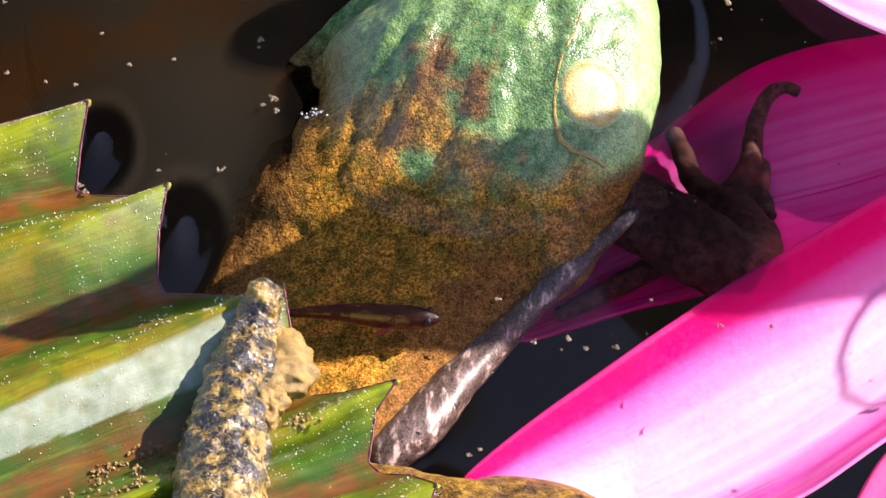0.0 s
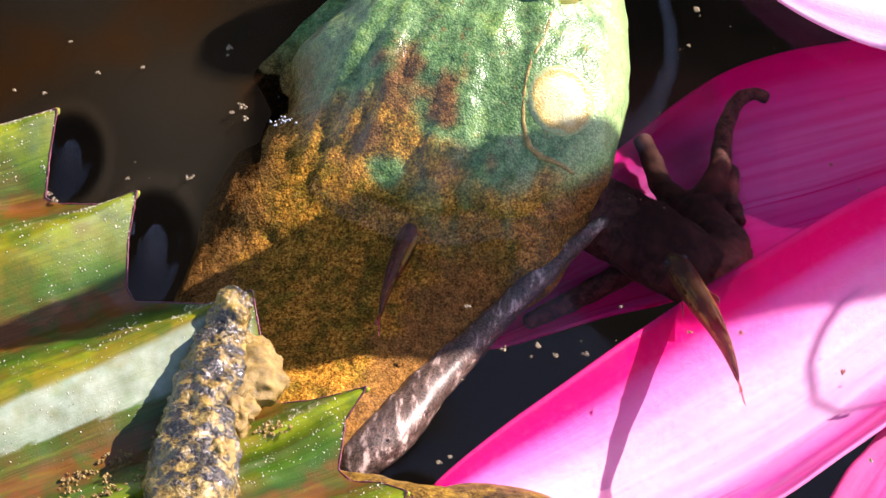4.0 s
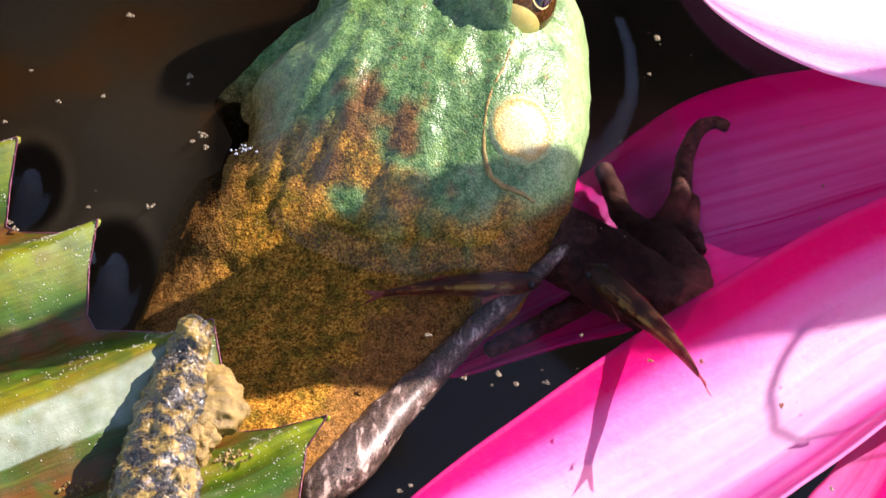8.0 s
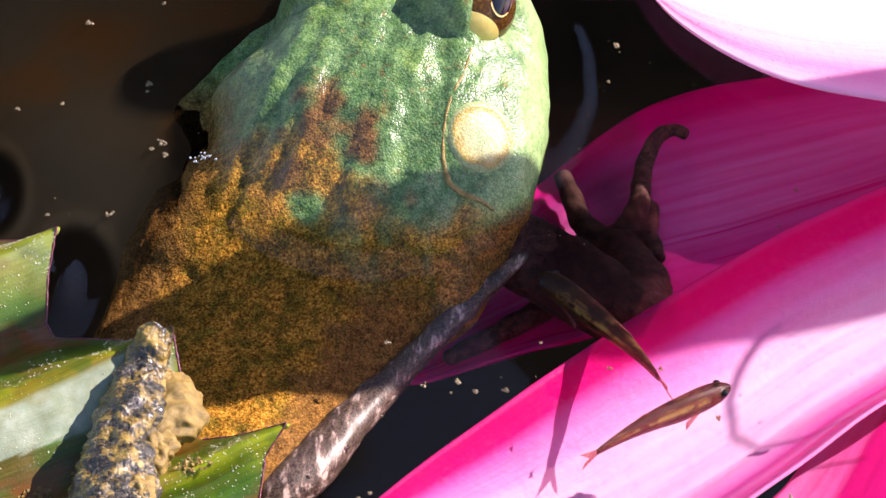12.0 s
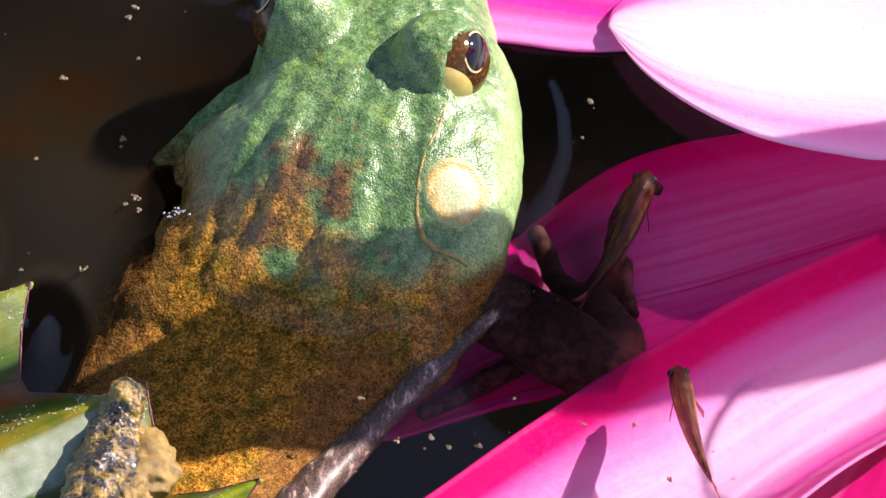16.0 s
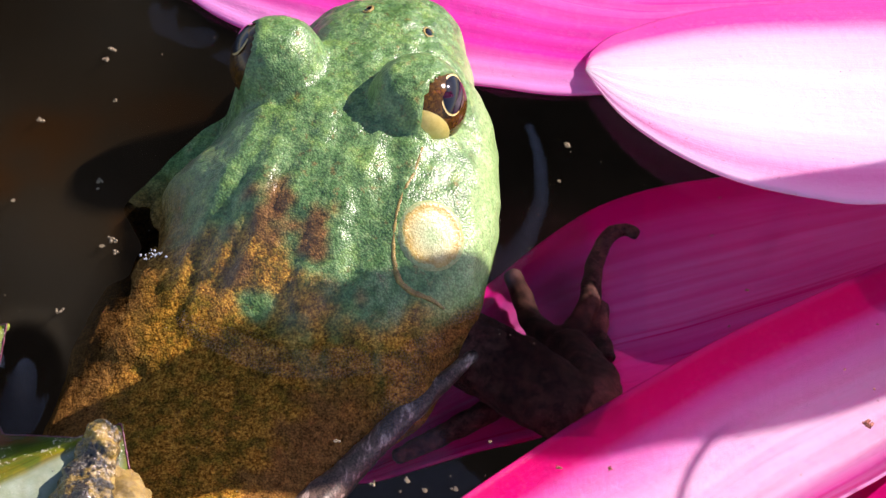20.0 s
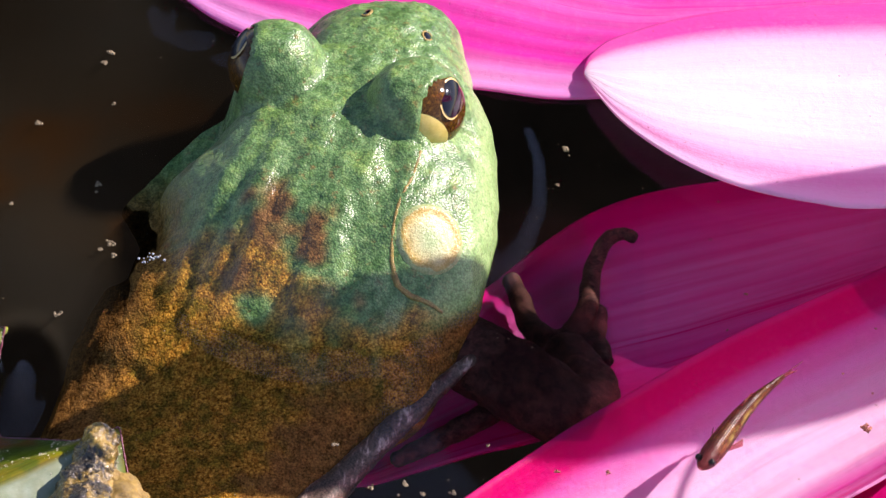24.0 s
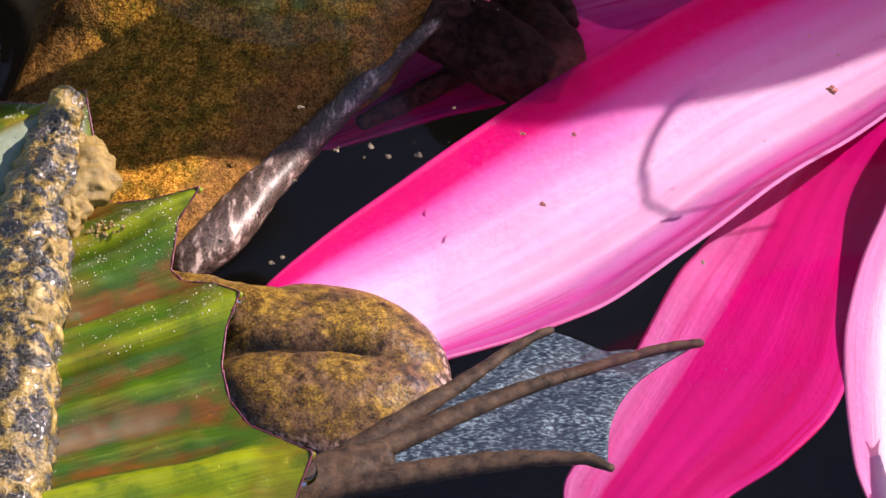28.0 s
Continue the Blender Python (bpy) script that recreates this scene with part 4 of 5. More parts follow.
def folded_leg(u, v):
    """Thigh and shank folded against each other: one rounded lobe with a crease that runs out towards the knee."""
    q = 2 * math.pi * v
    c, s = math.cos(q), math.sin(q)
    out = 1 / (abs(c) ** 2.1 + abs(s) ** 2.1) ** (1 / 2.1)
    x, y = -13.0 + 20.6 * u * out * c, -100.6 + (19.4 - 2.4 * c) * u * out * s - 0.04 * (21 * u * c)
    dome = max(0.0, 1 - u ** 2.8) ** 0.55
    z = -10.5 + 9.0 * dome
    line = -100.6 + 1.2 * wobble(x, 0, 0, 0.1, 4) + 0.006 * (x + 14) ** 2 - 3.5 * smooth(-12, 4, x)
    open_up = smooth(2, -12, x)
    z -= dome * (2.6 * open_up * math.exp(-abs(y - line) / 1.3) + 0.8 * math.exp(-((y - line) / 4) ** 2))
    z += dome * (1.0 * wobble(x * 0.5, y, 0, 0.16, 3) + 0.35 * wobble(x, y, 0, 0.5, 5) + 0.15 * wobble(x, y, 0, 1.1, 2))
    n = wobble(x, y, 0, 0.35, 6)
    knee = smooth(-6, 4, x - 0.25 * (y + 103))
    # red: pale rim, green: painted crease shade, blue: dusky knee patches
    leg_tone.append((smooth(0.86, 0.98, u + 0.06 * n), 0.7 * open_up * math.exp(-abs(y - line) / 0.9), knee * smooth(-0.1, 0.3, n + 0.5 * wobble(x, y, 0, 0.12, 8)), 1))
    return (x, y, z)


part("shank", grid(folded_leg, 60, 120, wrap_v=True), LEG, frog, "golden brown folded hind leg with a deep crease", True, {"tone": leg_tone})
foot = part("foot", tube([(*(-28.7, -133.3, -8.0), 5.5), (*(-18.3, -128.9, -7.0), 5.2), (*(-8.9, -124.6, -6.5), 4.4), (*(-2.3, -122.1, -6.5), 3.6)], 40, 22, 0.75, 0.4, 0.3), FOOT, frog, "brown foot with spread webbed toes")
TOES = [[(*(-13.6, -125.0, -6.0), 2.25), (*(-2.3, -116.0, -5.5), 1.95), (*(9.2, -106.9, -5.0), 1.42), (*(19.3, -98.4, -4.5), 0.98), (*(25.1, -95.0, -4.5), 0.68)],
        [(*(-11.7, -125.0, -6.0), 2.40), (*(4.4, -115.6, -6.0), 2.03), (*(18.7, -107.9, -6.0), 1.58), (*(33.1, -101.9, -6.0), 1.12), (*(43.7, -98.0, -6.0), 0.98), (*(50.7, -96.8, -6.0), 0.98)],
        [(*(-13.6, -128.5, -7.0), 2.70), (*(1.5, -125.4, -7.0), 2.40), (*(16.7, -122.6, -7.0), 1.80), (*(29.0, -122.1, -7.0), 1.27), (*(34.9, -124.7, -7.0), 0.75)]]
for rows in TOES:
    part("toe", tube(rows, 50, 16, 0.8, 0.3, 0.4), FOOT, foot)


def web(toe_a, toe_b, reach_a, reach_b, hollow):
    def f(u, v):
        a, b = spline(toe_a, u * reach_a), spline(toe_b, u * reach_b)
        k = 1 - hollow * 4 * v * (1 - v) * u ** 2
        a, b = spline(toe_a, u * reach_a * k), spline(toe_b, u * reach_b * k)
        p = Vector(a[:3]).lerp(Vector(b[:3]), v)
        p.z += 0.5 * math.sin(9 * v + 5 * u) * u - 0.3 + 0.5 * wobble(p.x, p.y, 0, 0.25)
        return tuple(p)
    return grid(f, 30, 24)


thicken(part("web", web(TOES[0], TOES[1], 0.97, 0.74, 0.07), WEB, foot, "thin grey web between toes"), 0.3)
thicken(part("web", web(TOES[1], TOES[2], 0.93, 0.92, 0.17), WEB, foot, "thin grey web between toes"), 0.3)

# ---- the lily leaf: a toothed, folded margin ----
MARGIN = [  # a point of the margin and the point to which its fold runs inside the leaf
    ((-166.3, -29.8, 2.0), (-223.4, -50.7, 1.0)), ((-119.9, -12.0, 3.0), (-175.9, -34.3, 1.0)), ((-98.1, -7.0, 6.0), (-165.8, -33.8, 4.7)), ((-90.8, -7.0, 9.0), (-160.3, -38.1, 7.8)), ((-92.1, -13.0, 4.0), (-160.0, -35.7, 1.0)),
    ((-92.8, -20.2, 0.0), (-159.0, -37.9, -1.0)), ((-90.8, -20.8, -1.0), (-157.9, -40.1, -1.5)), ((-82.6, -23.5, 1.5), (-155.1, -49.3, 1.0)), ((-76.1, -27.3, 9.0), (-151.2, -66.6, 9.3)), ((-77.6, -34.5, 4.0), (-150.2, -71.5, 4.7)), ((-77.8, -42.2, 0.0), (-149.6, -72.8, -1.0)),
    ((-76.4, -44.7, -1.0), (-148.4, -76.2, -1.6)), ((-70.0, -46.4, 0.5), (-146.9, -81.7, 0.0)), ((-63.4, -50.2, 4.0), (-143.6, -94.0, 7.8)), ((-55.5, -50.6, 8.0), (-140.9, -103.2, 9.3)), ((-53.7, -59.3, 3.0), (-137.3, -105.9, 3.9)),
    ((-52.3, -67.8, 0.0), (-135.7, -106.7, -1.0)), ((-50.7, -69.1, -1.0), (-133.7, -108.7, -1.6)), ((-44.0, -70.5, 1.5), (-130.4, -113.9, 0.0)), ((-35.3, -73.6, 8.0), (-126.5, -124.5, 6.2)), ((-39.0, -77.5, 4.0), (-125.0, -123.7, 1.0)), ((-40.2, -85.6, 0.0), (-123.1, -125.0, -1.0)),
    ((-37.9, -87.5, -0.8), (-121.2, -126.4, -1.6)), ((-33.0, -89.4, 1.0), (-119.0, -130.3, 0.0)), ((-28.2, -96.9, 7.0), (-116.2, -138.2, 6.2)), ((-30.5, -101.3, 3.0), (-114.7, -137.4, 1.0)), ((-31.2, -108.6, 1.2), (-112.8, -139.8, -0.5)), ((-29.8, -115.2, 0.0), (-110.9, -141.4, -1.5)),
    ((-26.4, -121.4, 0.6), (-108.8, -144.9, -1.0)), ((-20.6, -126.7, 3.0), (-106.3, -152.2, 3.9)), ((-15.6, -133.4, 7.5), (-103.9, -158.5, 7.0)), ((-18.3, -139.1, 3.0), (-102.1, -163.1, 1.0)), ((-20.0, -147.6, 0.0), (-100.0, -171.0, -1.0)), ((-17.0, -162.3, 0.0), (-97.5, -183.0, -1.0))]
lengths = np.cumsum([0] + [(Vector(b[0]) - Vector(a[0])).length for a, b in zip(MARGIN, MARGIN[1:])])


def leaf_lines(u):
    s = u * lengths[-1]
    return [[float(np.interp(s, lengths, [m[k][c] for m in MARGIN])) for c in range(3)] for k in (0, 1)]


def leaf_height(u, v):
    """Folds: sharp at the margin, rounder further in."""
    w = 0.004 + 0.012 * min(1.0, v * 4)
    zs = [leaf_lines(min(max(u + k * w, 0), 1)) for k in (-1, -0.5, 0, 0.5, 1)]
    zm = sum(z[0][2] for z in zs) / 5 if v > 0.0 else zs[2][0][2]
    return zm * (1 - v) ** 2 + (1 - (1 - v) ** 2) * sum(z[1][2] for z in zs) / 5


leaf_tone, leaf_uv = [], []
U_S, U_S2, U_B, U_B2, U_A, U_A2 = (lengths[k] / lengths[-1] for k in (14, 16, 8, 10, 3, 5))


def leaf_skin(u, v):
    v = v ** 1.6
    a, b = leaf_lines(u)
    p = Vector(a).lerp(Vector(b), v)
    p.z = leaf_height(u, v) + min(1, v * 12) * (0.7 * wobble(p.x, p.y, 0, 0.09, 3) + 0.3 * wobble(p.x, p.y, 0, 0.3, 5))
    fold = math.sin(u * lengths[-1] * 2 * math.pi / 12.5 + 1.2 * wobble(p.x, p.y, 0, 0.05, 7)) * smooth(0.0, 0.14, v) * smooth(lengths[17], lengths[21], u * lengths[-1])
    p.z += 1.0 * fold
    leaf_uv.append((u * lengths[-1], v * 90, 0))
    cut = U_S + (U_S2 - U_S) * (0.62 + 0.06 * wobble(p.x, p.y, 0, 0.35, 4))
    pale_sheen = max(1.6 * smooth(U_S + 0.001, U_S + 0.007, u) * smooth(cut + 0.0006, cut - 0.0006, u) * smooth(0.0, 0.03, v), 0.55 * smooth(U_B, U_B + 0.003, u) * smooth(U_B2, U_B, u) * smooth(0.3, 0.03, v), 0.35 * smooth(U_A, U_A + 0.003, u) * smooth(U_A2, U_A, u) * smooth(0.2, 0.02, v))
    # sky reflected by the wet lower valley, painted as a pale patch
    pale_sheen = max(pale_sheen, 0.5 * math.exp(-((u * lengths[-1] - lengths[27]) / 3.0) ** 2) * smooth(0.06, 0.2, v) * smooth(0.7, 0.35, v))
    leaf_tone.append((min(max(0.45 * (p.z + 1) / 7 + 0.55 * min(a[2] / 6.5, 1.0) * (1 - 0.3 * v) + 0.22 * fold, 0), 1), 1 - min(1, v * 8), min(1.0, pale_sheen * (0.5 + 0.25 * wobble(p.x, p.y, 0, 0.5, 8))), 1))
    return tuple(p)


leaf = thing("lily_leaf", (-105.5, -63.2, 0.0), "toothed yellow-green lily leaf with raised folds, half awash", "leaf")
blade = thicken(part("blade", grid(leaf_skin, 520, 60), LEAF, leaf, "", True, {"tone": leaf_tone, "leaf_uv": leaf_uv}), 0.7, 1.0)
rim = [(*leaf_lines(i / 400)[0], max(0.08, 0.17 + 0.16 * wobble(i, 0, 0, 0.73))) for i in range(401)]
part("margin", tube(rim, 800, 6), PURPLE, leaf, "thin dark red leaf margin")

GROUND_LEAF = [(random.random(), random.random() ** 1.3) for _ in range(6500)]


def crumb(at, size, verts, faces, seed):
    """A small uneven grain added to a mesh."""
    base = len(verts)
    q = Euler((seed * 1.7, seed * 2.3, seed * 0.9)).to_matrix()
    for d in ((1, 0, 0), (-1, 0, 0), (0, 1, 0), (0, -1, 0), (0, 0, 1), (0, 0, -1)):
        verts.append(tuple(Vector(at) + q @ Vector(d) * size * (0.8 + 0.4 * wobble(*d, 1.3, seed))))
    faces += [tuple(base + k for k in f) for f in ((0, 2, 4), (2, 1, 4), (1, 3, 4), (3, 0, 4), (2, 0, 5), (1, 2, 5), (3, 1, 5), (0, 3, 5))]


gv, gf = [], []
for k, (u, v) in enumerate(GROUND_LEAF):
    u, v = 0.02 + 0.75 * u, 0.01 + 0.7 * v
    p = Vector(leaf_skin(u, v))
    if p.z > 1.2 and wobble(p.x, p.y, 0, 0.12, 9) > -0.15:
        crumb((p.x, p.y, p.z + 0.05), random.choice((0.06, 0.08, 0.1, 0.13, 0.2)), gv, gf, k * 0.37)
tagged(part("leaf_grit", (gv, gf), GRIT, None, "", False), "pale grit sprinkled over the lily leaf", "grit", "", "stuff")
mv, mf = [], []
for k in range(46):
    u, v = random.uniform(lengths[16] / lengths[-1], lengths[19] / lengths[-1]), random.uniform(0.3, 0.7)
    p = Vector(leaf_skin(u, v))
    for n in range(9):
        crumb((p.x + random.gauss(0, 1.1), p.y + random.gauss(0, 0.8), p.z + 0.2), random.uniform(0.25, 0.7), mv, mf, k + n * 0.31)
tagged(part("leaf_mud", (mv, mf), CLAY, None, "", False), "ochre crumbs of mud in the leaf's hollow", "mud", "", "stuff")

# ---- head details of the frog ----
def ring(c, axis, R, r, squash=1.0):
    q = Vector((0, 0, 1)).rotation_difference(Vector(axis))

    def f(u, v):
        a, b = 2 * math.pi * u, 2 * math.pi * v
        k = R + r * math.cos(b)
        return tuple(Vector(c) + q @ Vector((k * math.cos(a), k * squash * math.sin(a), r * math.sin(b))))
    return grid(f, 40, 10, True, True)


SKIN_TREE = BVHTree.FromPolygons([tuple(v.co / MM + base_of(skin) / MM) for v in skin.data.vertices], [tuple(f.vertices) for f in skin.data.polygons])


def on_skin(p, lift=0.0, way=Vector((0, 0, -1))):
    """The place on the frog's skin below p, and lifted from it."""
    hit, n, _, _ = SKIN_TREE.ray_cast(Vector(p) - Vector(way) * 30, Vector(way))
    return (hit - Vector(way) * lift) if hit else Vector(p)


EAR, EAR_N = Vector((-2.0, -7.7, 11.0)), Vector((0.42, -0.36, 0.83)).normalized()
EAR_X = EAR_N.cross(Vector((0, 0, 1))).normalized()
EAR_Y = EAR_N.cross(EAR_X)
ear_tone = []


def drum(u, v):
    r, q = u, 2 * math.pi * v
    p = EAR + EAR_X * (5.9 * r * math.cos(q)) + EAR_Y * (6.5 * r * math.sin(q))
    edge = 0.06 * wobble(math.cos(q), math.sin(q), 0, 1.5, 3)
    ear_tone.append((r + edge, 0, 0, 1))
    lift = 0.22 * math.exp(-((r - 0.86) / 0.12) ** 2) + 0.2 * (1 - r ** 2) + 0.15 * smooth(1.0, 0.85, r) - 0.12 * (r > 0.99)
    return tuple(on_skin(p, lift + 0.05 * wobble(p.x, p.y, 0, 1.5), -EAR_N))


def drum_material():
    m, nt, b = nodes_of("eardrum")
    n, fine = noise_tex(nt, 0.5, 3), noise_tex(nt, 2.4, 3)
    sep = nt.nodes.new("ShaderNodeSeparateColor")
    nt.links.new(attribute(nt, "tone").outputs["Color"], sep.inputs[0])
    where = nt.nodes.new("ShaderNodeMath")
    where.operation = "MULTIPLY_ADD"
    where.inputs[1].default_value = 0.22
    nt.links.new(n, where.inputs[0])
    nt.links.new(sep.outputs["Red"], where.inputs[2])
    c = ramp(nt, where.outputs[0], (0.25, (0.36, 0.52, 0.24)), (0.5, (0.5, 0.56, 0.28)), (0.7, (0.62, 0.56, 0.24)), (0.9, (0.46, 0.29, 0.03)), (1.02, (0.3, 0.25, 0.05)), (1.1, (0.26, 0.36, 0.13)))
    nt.links.new(blend(nt, 0.25, c, ramp(nt, fine, (0.35, (0.16, 0.14, 0.04)), (0.65, (0.75, 0.72, 0.45)))), b.inputs["Base Color"])
    b.inputs["Roughness"].default_value, b.inputs["Specular IOR Level"].default_value = 0.3, 0.6
    bump(nt, b, fine, 0.45, 0.35)
    return m


ear = part("eardrum", grid(drum, 22, 60, wrap_v=True), drum_material(), frog, "round flush yellow-rimmed eardrum behind the eye", True, {"tone": ear_tone})
FOLD_LINE = [(-3.6, 7.3, 0.3), (-5.1, 2.2, 0.35), (-7.4, -3.1, 0.4), (-8.6, -8.1, 0.45), (-8.7, -11.5, 0.6), (-7.7, -14.6, 0.85), (-5.0, -15.8, 0.9), (-2.2, -16.3, 0.7), (0.3, -16.6, 0.4)]
fold_rows = []
for k in range(28):
    x, y, r = spline(FOLD_LINE, k / 27)
    fold_rows.append((*on_skin((x, y, 10.0), -0.3 * r), 0.75 * r))
part("ear_fold", tube(fold_rows, 110, 12, 0.7, 0.14, 0.7), FOLD, frog, "ochre skin fold running round the eardrum")
for (x, y), n in (((-2.6, 36.8), (0.45, 0.1, 0.9)), ((-13.4, 42.0), (-0.4, 0.4, 0.9))):
    c = on_skin((x, y, 18.0), 0.05)
    nostril = part("nostril", ring(c, n, 0.9, 0.24, 1.35), DRUM_RIM, frog, "small dark nostril with a pale rim")
    part("nostril_hole", ball(c, 0.95, n, 180, 8, 14, (1, 1.4, 0.3)), PUPIL, nostril)
# ---- water drops held by the leaf teeth ----
def drop_material():
    m, nt, b = nodes_of("clear_water_drop")
    b.inputs["Transmission Weight"].default_value, b.inputs["IOR"].default_value, b.inputs["Roughness"].default_value = 1.0, 1.33, 0.01
    return m


DROP = drop_material()
for at, r in (((-31.4, -96.8, 2.0), 2.3), ((-17.5, -133.5, 2.5), 2.4), ((-28.0, -97.6, 6.0), 0.8)):
    ob = part("water_drop", ball(at, r, (0, 0, 1), 180, 20, 28, (1.15, 1.15, 0.8)), DROP, None, "", True, None, Vector(at) * MM)
    ob.visible_shadow = False
    tagged(ob, "clear drop of water clinging to the leaf margin", "water drop", "drops on the leaf margin")

# ---- beads of water on the leaf ----
bv, bf = [], []
for k in range(150):
    u, v = random.uniform(lengths[15] / lengths[-1], 0.97), random.uniform(0.0, 0.5) ** 1.3
    v2, f2 = ball(Vector(leaf_skin(u, v)) + Vector((0, 0, 0.1)), random.choice((0.18, 0.22, 0.28, 0.4)), (0, 0, 1), 100, 6, 10)
    bf += [tuple(n + len(bv) for n in q) for q in f2]
    bv += v2
beads = part("water_beads", (bv, bf), DROP, None)
beads.visible_shadow = False
tagged(beads, "tiny glistening water beads on the lily leaf", "water beads", "", "stuff")

# ---- crumbs afloat on the water ----
CRUMB = mottled("floating_crumb", (0.16, 0.12, 0.065), (0.36, 0.29, 0.18), 1.5, 0.7, 0.5)
SPECK = mottled("dark_speck", (0.2, 0.05, 0.04), (0.45, 0.16, 0.1), 1.5, 0.6, 0.5)


def debris(at, size, material, label, grains=10):
    ob = thing("debris_crumb", at, label, "debris", "crumbs afloat on the pond")
    v, f = [], []
    for n in range(grains):
        crumb((at[0] + random.gauss(0, size * 0.32), at[1] + random.gauss(0, size * 0.32), at[2] + random.uniform(0, 0.15)), size * random.uniform(0.25, 0.55), v, f, at[0] + n)
    part("grain", (v, f), material, ob, "", False)
    return ob


for at, size in (((-60.0, 51.3, 0.0), 1.0), ((-61.1, 48.6, 0.0), 0.8), ((22.4, 26.3, 0.0), 1.0), ((20.8, 17.0, 0.0), 0.5), ((-61.5, 17.3, 0.0), 0.8), ((-61.8, 15.3, 0.0), 0.5), ((-60.6, 0.8, 0.0), 0.6), ((-92.4, -19.2, 0.0), 0.7), ((-91.3, -20.9, 0.0), 0.8),
                 ((-99.5, 6.6, 0.0), 0.6), ((-94.0, 5.9, 0.0), 0.6), ((-84.6, 10.9, 0.0), 0.7), ((-107.8, 26.8, 0.0), 0.6), ((-89.9, 18.8, 0.0), 0.6), ((-106.5, 8.8, 0.0), 0.7), ((-58.6, 2.3, 0.0), 0.9), ((-58.1, -0.8, 0.0), 0.8), ((-67.7, -15.3, 0.0), 0.8), ((-76.8, 12.1, 0.0), 0.6),
                 ((-72.6, 32.9, 0.0), 0.9), ((-78.6, -15.6, 0.0), 0.5), ((-59.1, 38.0, 0.0), 0.5), ((50.6, -83.8, 0.0), 0.6)):
    debris(at, size, CRUMB, "pale crumb afloat on the dark water")
for at, size in (((-12.1, -57.3, 0.0), 0.8), ((-18.6, -47.1, 0.0), 0.8), ((-7.3, -59.3, 0.0), 0.4), ((-6.2, -56.5, 0.0), 0.9), ((-3.1, -58.9, 0.0), 0.7), ((8.2, -47.5, 0.0), 0.5), ((2.1, -58.6, 0.0), 0.8), ((-19.4, -64.6, 0.0), 0.4), ((-21.2, -82.5, 0.0), 0.6), ((-23.1, -83.8, 0.0), 0.6)):
    debris(at, size, CRUMB, "small tan crumb afloat beside the frog's flank")
drifting = []
for at, size in (((39.5, -65.3, 0.0), 0.9), ((53.4, -10.4, 0.0), 0.6), ((73.7, -42.8, 0.0), 1.7), ((20.0, -53.5, 0.0), 0.8), ((28.9, -53.8, 0.0), 0.8), ((50.3, -19.3, 0.0), 0.4), ((47.8, 3.3, 0.0), 0.4), ((76.4, -18.8, 0.0), 0.4), ((70.3, -29.9, 0.0), 0.4), ((49.5, 13.0, 0.0), 0.4), ((75.4, -34.7, 0.0), 0.5)):
    drifting.append(debris(at, size * 0.8, SPECK, "reddish speck drifting over the sunken petals", 14))
dv, df = [], []
for k in range(420):
    at = (random.uniform(-120, 95), random.uniform(-125, 75), 0.02)
    if wobble(at[0], at[1], 0, 0.035, 4) > -0.05:
        crumb(at, random.choice((0.06, 0.08, 0.1, 0.14, 0.2)), dv, df, k * 0.61)
tagged(part("pond_dust", (dv, df), CRUMB, None, "", False), "fine pale dust scattered over the water", "dust", "", "stuff")
foam = thing("foam_patch", (-51.4, -3.6, 2.0), "white bubbles where the frog's shoulder meets the water", "foam")
FOAM = mottled("foam", (0.2, 0.24, 0.28), (0.5, 0.54, 0.56), 2, 0.5, 0.4)
for k in range(26):
    part("bubble", ball(Vector((-51.2, -3.8, 2.2)) + Vector((random.gauss(0, 1.0), random.gauss(0, 0.8), random.uniform(0, 0.4))), random.choice((0.07, 0.09, 0.12, 0.16, 0.24)), (0, 0, 1), 180, 8, 12), FOAM, foam)

# ---- fish ----
def scale_material():
    """Small net-like scales, dark at their rims."""
    m, nt, b = nodes_of("fish_scales")
    v = nt.nodes.new("ShaderNodeTexVoronoi")
    v.feature = "DISTANCE_TO_EDGE"
    v.inputs["Scale"].default_value, v.inputs["Randomness"].default_value = 1.9, 0.3
    nt.links.new(place(nt), v.inputs["Vector"])
    c = ramp(nt, noise_tex(nt, 0.35, 4), (0.38, (0.05, 0.014, 0.008)), (0.52, (0.15, 0.055, 0.018)), (0.66, (0.28, 0.13, 0.03)))
    c = blend(nt, ramp(nt, v.outputs["Distance"], (0.02, (0.85,) * 3), (0.2, (0, 0, 0))), c, (0.02, 0.006, 0.004))
    sep = nt.nodes.new("ShaderNodeSeparateColor")
    nt.links.new(attribute(nt, "tone").outputs["Color"], sep.inputs[0])
    gleam = blend(nt, 1.0, sep.outputs["Green"], ramp(nt, noise_tex(nt, 0.5, 3), (0.42, (0, 0, 0)), (0.58, (1, 1, 1))), "MULTIPLY")
    c = blend(nt, sep.outputs["Red"], c, (0.016, 0.008, 0.005))
    c = blend(nt, gleam, c, (0.5, 0.42, 0.1))
    c = blend(nt, sep.outputs["Blue"], c, (0.42, 0.12, 0.12))
    nt.links.new(c, b.inputs["Base Color"])
    b.inputs["Roughness"].default_value, b.inputs["Specular IOR Level"].default_value = 0.35, 0.3
    bump(nt, b, v.outputs["Distance"], 0.4)
    return glassy(m, 0.28, (1.0, 0.62, 0.6))


